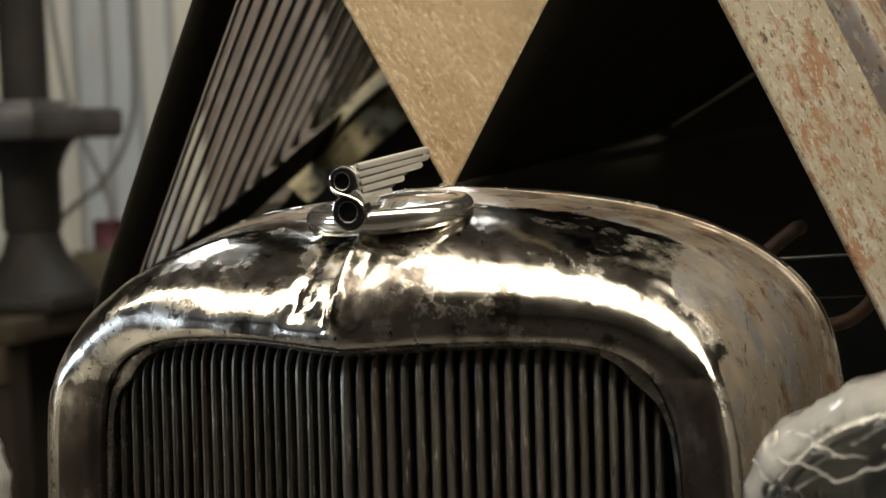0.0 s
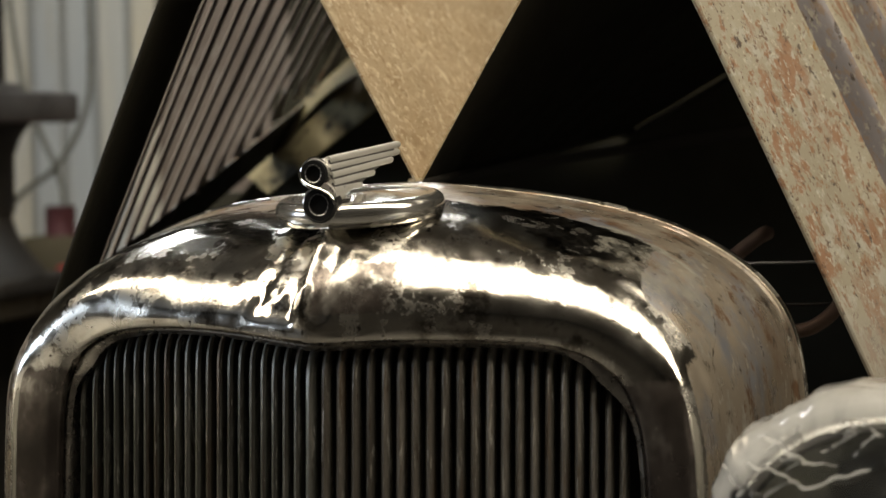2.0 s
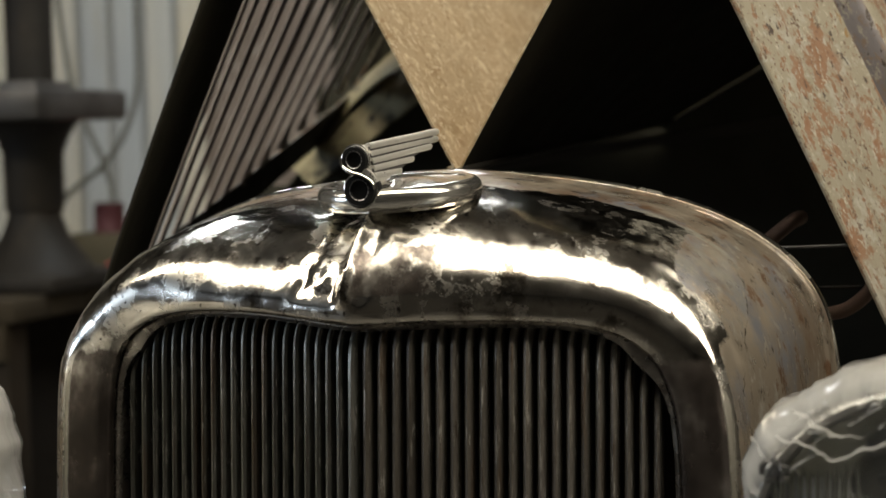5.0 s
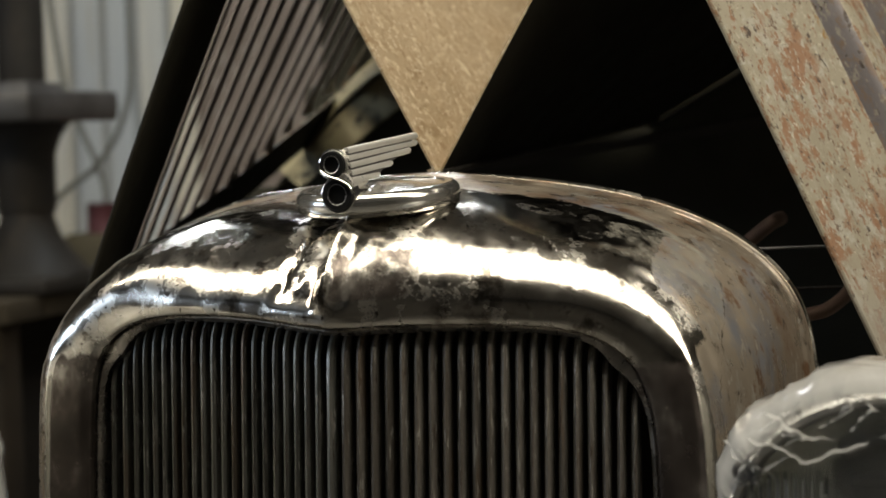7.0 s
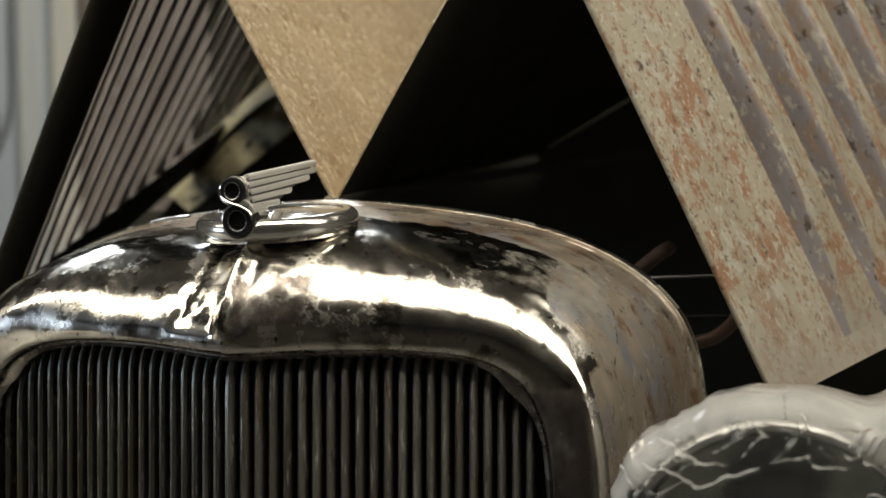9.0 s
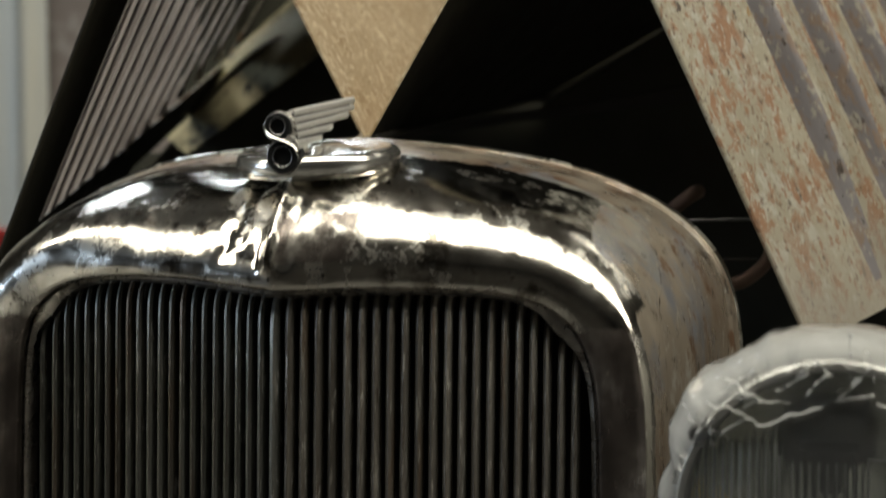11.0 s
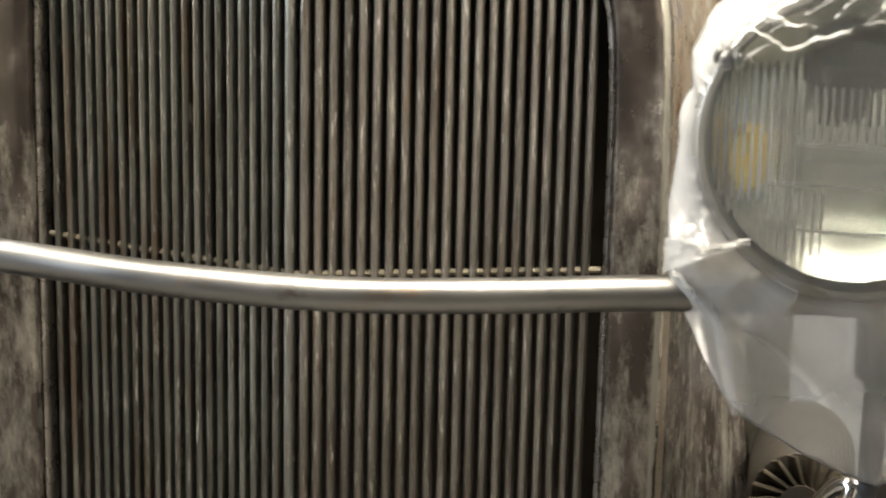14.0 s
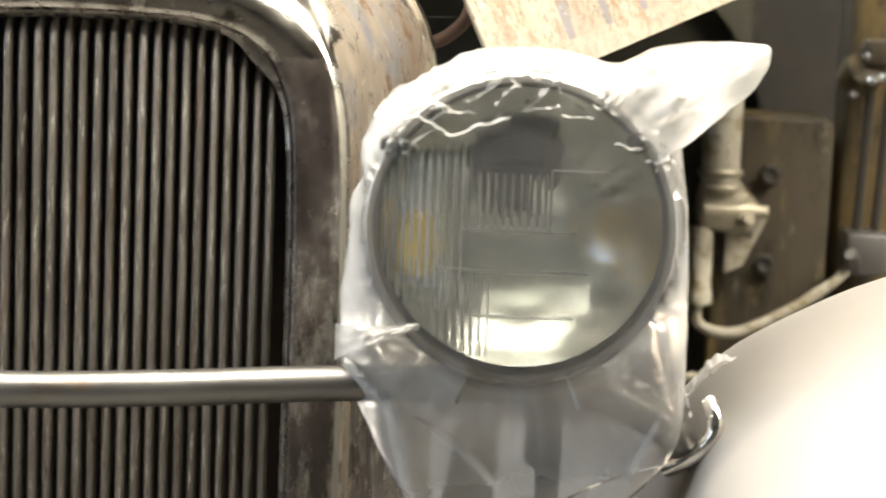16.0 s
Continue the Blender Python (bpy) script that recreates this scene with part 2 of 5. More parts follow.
r.inputs["To Max"].default_value = 0.65
t.links.new(ad.outputs[0], r.inputs["Value"])
mx.data_type = "RGBA"
mx.inputs[7].default_value = (0.27, 0.245, 0.205, 1)
base = t.nodes["Principled BSDF"].inputs["Base Color"]
t.links.new(base.links[0].from_socket, mx.inputs[6]), t.links.new(r.outputs[0], mx.inputs[0]), t.links.new(mx.outputs[2], base)      # greyer along the lower end
# darker, cooler version of the rust panel for the shaded slope of each louvre
M["mauve"] = material("mauve_shaded_steel", (0.20, 0.185, 0.19), (0.16, 0.145, 0.15), 0.42, 0.58, 0.25, 18, 0.2, 140,
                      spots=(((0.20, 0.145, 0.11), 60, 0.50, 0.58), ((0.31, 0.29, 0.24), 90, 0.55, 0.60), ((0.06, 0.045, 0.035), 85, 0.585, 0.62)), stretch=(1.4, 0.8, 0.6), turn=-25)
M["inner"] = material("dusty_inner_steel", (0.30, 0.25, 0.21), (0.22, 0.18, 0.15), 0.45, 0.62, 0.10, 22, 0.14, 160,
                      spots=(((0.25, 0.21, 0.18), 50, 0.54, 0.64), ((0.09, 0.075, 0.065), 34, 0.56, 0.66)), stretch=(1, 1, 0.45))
# darker brown than the louvres: the shade of their gaps is in this colour
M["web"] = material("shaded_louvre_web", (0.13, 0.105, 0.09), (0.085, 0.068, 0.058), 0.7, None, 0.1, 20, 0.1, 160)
M["olive"] = material("olive_steel", (0.40, 0.35, 0.21), (0.30, 0.26, 0.15), 0.45, 0.6, 0.3, 8, 0.1, 150,
                      spots=(((0.10, 0.085, 0.05), 12, 0.56, 0.66), ((0.03, 0.027, 0.018), 7, 0.55, 0.66), ((0.03, 0.026, 0.018), 40, 0.56, 0.64)))
M["firewall"] = material("dirty_firewall", (0.066, 0.054, 0.037), (0.034, 0.029, 0.021), 0.6, 0.8, 0.0, 8, 0.12, 120,
                         spots=(((0.15, 0.11, 0.045), 9, 0.50, 0.64), ((0.02, 0.017, 0.013), 16, 0.54, 0.66), ((0.13, 0.12, 0.10), 45, 0.60, 0.70)), stretch=(1, 1, 0.35))
M["primer"] = material("pale_primer", (0.192, 0.180, 0.167), (0.179, 0.168, 0.158), 0.5, 0.6, 0, 5, 0.04, 160,
                       spots=(((0.17, 0.16, 0.152), 9, 0.64, 0.80),))
M["cream"] = material("aged_cream_paint", (0.36, 0.335, 0.27), (0.27, 0.245, 0.19), 0.45, 0.55, 0, 20, 0.05, 200,
                      spots=(((0.16, 0.125, 0.055), 32, 0.50, 0.62), ((0.06, 0.045, 0.03), 55, 0.58, 0.68)))
M["brass"] = material("old_brass", (0.33, 0.295, 0.22), (0.23, 0.205, 0.15), 0.4, 0.55, 0.5, 30, 0.08, 200)
M["copper"] = material("rusty_pipe", (0.20, 0.13, 0.095), (0.15, 0.095, 0.07), 0.55, 0.7, 0.3, 20, 0.1, 200)
M["rubber"] = material("black_rubber", (0.02, 0.02, 0.02), (0.03, 0.03, 0.03), 0.6, 0.7, 0, 20, 0.1, 200)
M["rim"] = material("dull_steel_rim", (0.52, 0.515, 0.49), (0.40, 0.395, 0.375), 0.28, 0.4, 1.0, 20, 0.04, 200)
M["amber"] = material("amber_bulb", (0.85, 0.58, 0.10), (0.72, 0.48, 0.07), 0.25, None, 0, 10, 0, 10)
M["machine"] = material("grimy_cast_iron", (0.014, 0.012, 0.009), (0.026, 0.021, 0.015), 0.6, 0.75, 0.1, 6, 0.1, 60,
                        spots=(((0.055, 0.042, 0.030), 9, 0.58, 0.72),))
M["machine_top"] = material("worn_machine_table", (0.17, 0.165, 0.16), (0.10, 0.095, 0.09), 0.4, 0.55, 0.7, 8, 0.08, 60)
M["sheet"] = material("pale_corrugated_sheet", (0.78, 0.69, 0.51), (0.50, 0.515, 0.505), 0.5, 0.65, 0.1, 2.6, 0.05, 40,
                      spots=(((0.72, 0.62, 0.40), 2.2, 0.53, 0.62), ((0.46, 0.40, 0.28), 3.3, 0.58, 0.66)), stretch=(2.5, 1, 0.12))
M["wall"] = material("grey_workshop_wall", (0.20, 0.19, 0.175), (0.25, 0.24, 0.22), 0.8, None, 0, 1.5, 0.1, 20)
M["plaster"] = material("bare_brown_plaster", (0.30, 0.235, 0.185), (0.23, 0.178, 0.138), 0.85, None, 0, 3.0, 0.1, 20, spots=(((0.36, 0.30, 0.24), 9, 0.55, 0.65),))
M["wall_dark"] = material("dark_grimy_wall", (0.16, 0.15, 0.135), (0.21, 0.195, 0.175), 0.8, None, 0, 1.5, 0.1, 20)
M["wall_black"] = material("sooty_wall_boards", (0.055, 0.05, 0.043), (0.085, 0.078, 0.068), 0.8, None, 0, 1.5, 0.1, 20)
M["ceiling"] = material("dark_ceiling_boards", (0.24, 0.225, 0.20), (0.30, 0.28, 0.25), 0.8, None, 0, 1.5, 0.1, 20)
M["concrete"] = material("stained_concrete", (0.125, 0.12, 0.11), (0.09, 0.086, 0.08), 0.7, 0.85, 0, 2.0, 0.15, 60,
                         spots=(((0.06, 0.057, 0.052), 3.0, 0.6, 0.75),))
M["red"] = material("red_painted_tin", (0.45, 0.03, 0.025), (0.35, 0.025, 0.02), 0.35, 0.5, 0, 8, 0.03, 90)
M["wood"] = material("dark_bench_wood", (0.026, 0.021, 0.015), (0.044, 0.034, 0.024), 0.6, 0.75, 0, 6, 0.15, 80, stretch=(0.3, 1, 1))
M["wood_pale"] = material("worn_pale_board", (0.065, 0.053, 0.036), (0.045, 0.036, 0.024), 0.65, 0.8, 0, 5, 0.15, 60, stretch=(0.3, 1, 1))
M["card"] = material("brown_cardboard", (0.10, 0.08, 0.042), (0.075, 0.06, 0.03), 0.8, None, 0, 6, 0.05, 90)
M["dull_red"] = material("faded_red_tin", (0.085, 0.022, 0.024), (0.065, 0.018, 0.02), 0.5, 0.6, 0.1, 12, 0.03, 90)
M["rubber_grey"] = material("grey_rubber_hose", (0.16, 0.155, 0.125), (0.12, 0.115, 0.09), 0.6, 0.7, 0, 12, 0.05, 90)
M["white_metal"] = material("white_enamel", (0.75, 0.75, 0.72), (0.7, 0.7, 0.68), 0.4, None, 0, 6, 0.02, 90)
for dull in ("firewall", "black", "soot", "black_gloss", "wood", "wood_pale"):
    M[dull].node_tree.nodes["Principled BSDF"].inputs["Specular IOR Level"].default_value = 0.12


def film(name, haze, gloss_rough, wrinkle, clear_at=None):
    """Thin clear plastic: part see-through, part milky, with glossy wrinkles."""
    m = bpy.data.materials.new(name)
    m.use_nodes = True
    t = m.node_tree
    n, link = t.nodes, t.links.new
    n.remove(n["Principled BSDF"])
    out = n["Material Output"]
    co = n.new("ShaderNodeTexCoord")
    k = n.new("ShaderNodeTexNoise")
    k.inputs["Scale"].default_value, k.inputs["Detail"].default_value, k.inputs["Distortion"].default_value = 14, 4, 0.9
    link(co.outputs["Object"], k.inputs["Vector"])
    bp = n.new("ShaderNodeBump")
    bp.inputs["Strength"].default_value, bp.inputs["Distance"].default_value = wrinkle, 0.006
    link(k.outputs["Fac"], bp.inputs["Height"])
    clear = n.new("ShaderNodeBsdfTransparent")
    clear.inputs[0].default_value = (0.97, 0.97, 0.97, 1)
    milk = n.new("ShaderNodeBsdfTranslucent")
    milk.inputs[0].default_value = (0.9, 0.9, 0.88, 1)
    diff = n.new("ShaderNodeBsdfDiffuse")
    diff.inputs[0].default_value = (0.86, 0.86, 0.84, 1)
    gl = n.new("ShaderNodeBsdfGlossy")
    gl.inputs["Roughness"].default_value = gloss_rough
    gl.inputs["Color"].default_value = (0.9, 0.9, 0.9, 1)
    for s in (milk, diff, gl):
        link(bp.outputs[0], s.inputs["Normal"])
    white = n.new("ShaderNodeMixShader")
    white.inputs[0].default_value = 0.5
    link(milk.outputs[0], white.inputs[1]), link(diff.outputs[0], white.inputs[2])
    body = n.new("ShaderNodeMixShader")
    r = n.new("ShaderNodeMapRange")
    r.inputs["From Min"].default_value, r.inputs["From Max"].default_value = 0.3, 0.75
    r.inputs["To Min"].default_value, r.inputs["To Max"].default_value = haze * 0.8, haze * 1.25
    link(k.outputs["Fac"], r.inputs["Value"])
    amount = r.outputs[0]
    if clear_at:                       # taut and clear over the round glass, milky where it hangs loose
        sep = n.new("ShaderNodeSeparateXYZ")
        link(co.outputs["Object"], sep.inputs[0])
        ab = n.new("ShaderNodeMath")
        ab.operation = "ABSOLUTE"
        link(sep.outputs[0], ab.inputs[0])
        com = n.new("ShaderNodeCombineXYZ")
        link(ab.outputs[0], com.inputs[0]), link(sep.outputs[2], com.inputs[2])
        di = n.new("ShaderNodeVectorMath")
        di.operation = "DISTANCE"
        di.inputs[1].default_value = (clear_at[0], 0, clear_at[1])
        link(com.outputs[0], di.inputs[0])
        ra = n.new("ShaderNodeMapRange")
        ra.inputs["From Min"].default_value, ra.inputs["From Max"].default_value = 0.084, 0.097
        ra.inputs["To Min"].default_value, ra.inputs["To Max"].default_value = 0.21, 1.0
        link(di.outputs["Value"], ra.inputs["Value"])
        rb = n.new("ShaderNodeMapRange")
        rb.inputs["From Min"].default_value, rb.inputs["From Max"].default_value = 0.082, 0.096
        rb.inputs["To Min"].default_value, rb.inputs["To Max"].default_value = wrinkle * 0.10, wrinkle
        link(di.outputs["Value"], rb.inputs["Value"])
        mu = n.new("ShaderNodeMath")
        mu.operation = "MULTIPLY"
        link(ra.outputs[0], mu.inputs[0]), link(amount, mu.inputs[1])
        lowr = n.new("ShaderNodeMapRange")
        lowr.inputs["From Min"].default_value, lowr.inputs["From Max"].default_value = 0.71, 0.83
        lowr.inputs["To Min"].default_value, lowr.inputs["To Max"].default_value = 0.36, 1.0
        link(sep.outputs[2], lowr.inputs["Value"])
        mv = n.new("ShaderNodeMath")
        mv.operation = "MULTIPLY"
        link(mu.outputs[0], mv.inputs[0]), link(lowr.outputs[0], mv.inputs[1])
        mw = n.new("ShaderNodeMath")
        mw.operation = "MULTIPLY"
        link(rb.outputs[0], mw.inputs[0]), link(lowr.outputs[0], mw.inputs[1])
        link(mw.outputs[0], bp.inputs["Strength"])
        amount = mv.outputs[0]
    link(amount, body.inputs[0])
    link(clear.outputs[0], body.inputs[1]), link(white.outputs[0], body.inputs[2])
    fr = n.new("ShaderNodeFresnel")
    fr.inputs["IOR"].default_value = 1.34
    link(bp.outputs[0], fr.inputs["Normal"])
    top = n.new("ShaderNodeMixShader")
    link(fr.outputs[0], top.inputs[0]), link(body.outputs[0], top.inputs[1]), link(gl.outputs[0], top.inputs[2])
    link(top.outputs[0], out.inputs["Surface"])
    return m


M["film_fold"] = film("bunched_plastic_film", 0.40, 0.14, 0.9)
M["film_seam"] = film("overlapping_plastic_film", 0.20, 0.16, 0.3)
M["glass_edge"] = film("moulded_glass_edge", 0.62, 0.10, 0.0)
M["film"] = film("thin_plastic_film", 0.62, 0.13, 0.72, (0.353, 0.885))


def glass(name, tint=(0.95, 0.98, 0.96)):
    m = bpy.data.materials.new(name)
    m.use_nodes = True
    b = m.node_tree.nodes["Principled BSDF"]
    b.inputs["Base Color"].default_value = (*tint, 1)
    b.inputs["Roughness"].default_value, b.inputs["Transmission Weight"].default_value, b.inputs["IOR"].default_value = 0.04, 1.0, 1.45
    return m


M["glass"] = glass("fluted_lens_glass")


# ---------------------------------------------------------------- building helpers
def part(name, bm, mats, parent=None, label="", smooth=True):
    """Links a bmesh as one mesh object, under a thing or a part."""
    bmesh.ops.recalc_face_normals(bm, faces=bm.faces[:])
    me = bpy.data.meshes.new(name)
    bm.to_mesh(me)
    bm.free()
    for k in (mats if isinstance(mats, (list, tuple)) else [mats]):
        me.materials.append(M[k])
    me.polygons.foreach_set("use_smooth", [smooth] * len(me.polygons))
    if smooth:
        me.set_sharp_from_angle(angle=radians(42))
    ob = new(name, me)
    ob.parent = parent
    if label:
        tagged(ob, label)
    return ob


def thing(name, at, label, category, group="", kind=""):
    ob = new(name)
    ob.empty_display_size = 0.05
    ob.location = at
    tagged(ob, label, category, group, kind)
    bpy.context.view_layer.update()
    return ob


def box(bm, c, s, bevel=0.0, m=None):
    g = bmesh.ops.create_cube(bm, size=1.0)
    bmesh.ops.scale(bm, vec=s, verts=g["verts"])
    if bevel:
        es = list({e for v in g["verts"] for e in v.link_edges})
        r = bmesh.ops.bevel(bm, geom=es, offset=bevel, segments=2, affect="EDGES", profile=0.5)
        vs = list({v for f in r["faces"] for v in f.verts} | {v for v in g["verts"] if v.is_valid})
    else:
        vs = g["verts"]
    if m is not None:
        bmesh.ops.transform(bm, matrix=m, verts=vs)
    bmesh.ops.translate(bm, vec=c, verts=vs)
    return vs


def smooth_line(pts, n):
    """n + 1 points along a Catmull-Rom line through pts, evenly in the keys."""
    P = [np.array(p, float) for p in pts]
    P = [2 * P[0] - P[1]] + P + [2 * P[-1] - P[-2]]
    out = []
    k = len(P) - 3
    for i in range(n + 1):
        u = i / n * k
        j = min(int(u), k - 1)
        f = u - j
        a, b, c, d = P[j:j + 4]
        out.append(0.5 * (2 * b + (c - a) * f + (2 * a - 5 * b + 4 * c - d) * f * f + (3 * b - a - 3 * c + d) * f ** 3))
    return out


def lerp(a, b, f):
    return tuple(p + (q - p) * f for p, q in zip(a, b))


def sweep(bm, pts, r, seg=10, cap=True):
    """A round tube along pts; r is one radius or one for each point."""
    pts = [Vector(p) for p in pts]
    rs = r if isinstance(r, (list, tuple)) else [r] * len(pts)
    rings = []
    side = None
    for i, p in enumerate(pts):
        d = (pts[min(i + 1, len(pts) - 1)] - pts[max(i - 1, 0)]).normalized()
        if side is None:
            side = d.cross(Vector((0, 0, 1)))
            if side.length < 0.1:
                side = d.cross(Vector((0, 1, 0)))
        side = (side - d * side.dot(d)).normalized()
        up = d.cross(side)
        rings.append([bm.verts.new(p + rs[i] * (math.cos(a) * side + math.sin(a) * up))
                      for a in [2 * math.pi * k / seg for k in range(seg)]])
    for a, b in zip(rings, rings[1:]):
        for k in range(seg):
            bm.faces.new((a[k], a[(k + 1) % seg], b[(k + 1) % seg], b[k]))
    if cap:
        bm.faces.new(rings[0][::-1]), bm.faces.new(rings[-1])


def lathe(bm, prof, m, seg=32, closed=False):
    """Turns a profile of (radius, height) round the z axis of m."""
    rings = []
    for r, h in prof:
        if r < 1e-6:
            rings.append([bm.verts.new(m @ Vector((0, 0, h)))])
        else:
            rings.append([bm.verts.new(m @ Vector((r * math.cos(a), r * math.sin(a), h)))
                          for a in [2 * math.pi * k / seg for k in range(seg)]])
    pairs = list(zip(rings, rings[1:])) + ([(rings[-1], rings[0])] if closed else [])
    for a, b in pairs:
        for k in range(seg):
            q = [a[k % len(a)], a[(k + 1) % len(a)], b[(k + 1) % len(b)], b[k % len(b)]]
            q = list(dict.fromkeys(q))
            if len(q) > 2:
                bm.faces.new(q)


def patch(bm, rows, thick=0.0, mat_top=0, mat_back=0, flip=False):
    """A sheet through a grid of points, given a thickness against its normal side."""
    vs = [[bm.verts.new(p) for p in row] for row in rows]
    nr, nc = len(rows), len(rows[0])
    faces = []
    for i in range(nr - 1):
        for j in range(nc - 1):
            f = bm.faces.new((vs[i][j], vs[i][j + 1], vs[i + 1][j + 1], vs[i + 1][j]))
            f.material_index = mat_top
            faces.append(f)
    if not thick:
        return vs
    bm.normal_update()
    s = -1 if flip else 1
    back = [[bm.verts.new(v.co - v.normal * thick * s) for v in row] for row in vs]
    for i in range(nr - 1):
        for j in range(nc - 1):
            f = bm.faces.new((back[i][j], back[i + 1][j], back[i + 1][j + 1], back[i][j + 1]))
            f.material_index = mat_back
    rim = ([(0, j) for j in range(nc)] + [(i, nc - 1) for i in range(1, nr)]
           + [(nr - 1, j) for j in range(nc - 2, -1, -1)] + [(i, 0) for i in range(nr - 2, 0, -1)])
    for (a, b), (c, d) in zip(rim, rim[1:] + rim[:1]):
        f = bm.faces.new((vs[a][b], back[a][b], back[c][d], vs[c][d]))
        f.material_index = mat_top
    return vs


# ---------------------------------------------------------------- the workshop
def slab(name, c, s, mat, label, category):
    bm = bmesh.new()
    box(bm, c, s)
    return tagged(part(name, bm, mat, smooth=False), label, category, kind="structure")


slab("floor", (0, -0.25, -0.05), (10.4, 9.7, 0.1), "concrete", "stained grey concrete workshop floor", "floor")
slab("ceiling", (0, -0.25, CEIL + 0.05), (10.4, 9.7, 0.1), "ceiling", "dark boarded workshop ceiling", "ceiling")
slab("wall_south", (0, -5.0, CEIL / 2), (10.4, 0.2, CEIL), "wall_black", "dark sooty workshop wall", "wall")
slab("wall_west", (-5.1, -0.25, CEIL / 2), (0.2, 9.3, CEIL), "wall_dark", "dark grimy workshop wall", "wall")
slab("wall_east", (5.1, -0.25, CEIL / 2), (0.2, 9.3, CEIL), "wall", "plain grey workshop wall", "wall")
slab("wall_north", (0, 4.5, CEIL / 2), (10.4, 0.2, CEIL), "plaster", "bare brown wall partly behind pale corrugated sheets", "wall")


def window():
    x, y, z, w, h = WINDOW
    t = thing("window_1", (-5.0, y, z - h / 2), "daylit workshop window with a white wooden frame", "window", kind="structure")
    inv = t.matrix_world.inverted()
    for cy, cz, sy, sz in ((y, z + h / 2 + 0.03, w + 0.12, 0.06), (y, z - h / 2 - 0.03, w + 0.12, 0.06), (y - w / 2 - 0.03, z, 0.06, h), (y + w / 2 + 0.03, z, 0.06, h), (y, z, 0.03, h)):
        bm = bmesh.new()
        box(bm, (-4.96, cy, cz), (0.07, sy, sz), 0.006)
        part("window_frame", bm, "white_metal", t).matrix_parent_inverse = inv


window()


def cladding():
    """Corrugated sheets on the far wall, each its own piece."""
    holder = thing("wall_cladding", (-1.5, 4.3, 0), "pale cream and grey corrugated metal wall sheets", "wall cladding", kind="structure")
    for i in range(3):
        x0 = -4.97 + i * 0.94
        bm = bmesh.new()
        rows = []
        for z in (0.02, CEIL - 0.02):
            rows.append([(x0 + k * 0.015, 4.33 - 0.022 * math.sin(2 * math.pi * k * 0.015 / 0.12) - 0.004 * (i % 2), z) for k in range(63)])
        patch(bm, rows, 0.002)
        ob = part("sheet", bm, "sheet")
        ob.parent = holder
        ob.matrix_parent_inverse = holder.matrix_world.inverted()


cladding()


def light_fitting(x, y, length, wide):
    t = thing("ceiling_light", (x, y, CEIL), "long white fluorescent ceiling light fitting", "ceiling light", "workshop ceiling lights")
    inv = t.matrix_world.inverted()
    bm = bmesh.new()
    box(bm, (x, y, CEIL - 0.06), (length, wide, 0.12), 0.01)
    part("housing", bm, "white_metal", t).matrix_parent_inverse = inv
    for s in (-1, 1):
        bm = bmesh.new()
        box(bm, (x + s * (length / 2 - 0.02), y, CEIL - 0.145), (0.04, wide - 0.02, 0.04), 0.005)
        part("end_cap", bm, "white_metal", t).matrix_parent_inverse = inv


for tx, ty, tl, tw, watts, color in TUBES:
    light_fitting(tx, ty, tl + 0.1, tw + 0.06)


BENCH_Z = 0.775      # height of the bench under the drill press


def drill_press():
    x, y = -1.80, 2.6
    t = thing("drill_press", (x, y, BENCH_Z), "grimy dark cast-iron drill press with a grey table, on a bench", "drill press")
    inv = t.matrix_world.inverted()

    def add(name, bm, mat, label=""):
        part(name, bm, mat, t, label).matrix_parent_inverse = inv
    bm = bmesh.new()
    box(bm, (x, y, BENCH_Z + 0.02), (0.34, 0.34, 0.04), 0.012)
    add("base", bm, "machine")
    bm = bmesh.new()
    lathe(bm, [(0.0, BENCH_Z + 0.04), (0.14, BENCH_Z + 0.04), (0.125, BENCH_Z + 0.06), (0.10, BENCH_Z + 0.09), (0.075, BENCH_Z + 0.13), (0.062, BENCH_Z + 0.17), (0.055, 1.1), (0.055, 2.1), (0, 2.1)], pose(x + 0.03, y, 0), 24)
    add("column", bm, "machine")
    bm = bmesh.new()
    box(bm, (x - 0.06, y, 1.20), (0.46, 0.42, 0.07), 0.012)
    box(bm, (x + 0.10, y - 0.1, 1.215), (0.10, 0.16, 0.075), 0.01)
    add("table", bm, "machine_top", "worn grey machine table")
    bm = bmesh.new()
    lathe(bm, [(0.0, 0.955), (0.066, 0.955), (0.068, 0.96), (0.070, 1.09), (0.085, 1.13), (0.11, 1.165), (0, 1.165)], pose(x + 0.03, y, 0), 24)
    add("table_bracket", bm, "machine")
    bm = bmesh.new()
    box(bm, (x + 0.02, y - 0.1, 1.9), (0.3, 0.6, 0.36), 0.05)
    add("head", bm, "machine")
    bm = bmesh.new()
    lathe(bm, [(0, 1.5), (0.012, 1.5), (0.02, 1.6), (0.035, 1.62), (0.035, 1.75), (0, 1.75)], pose(x + 0.02, y - 0.28, 0), 20)
    add("spindle", bm, "machine_top")


drill_press()


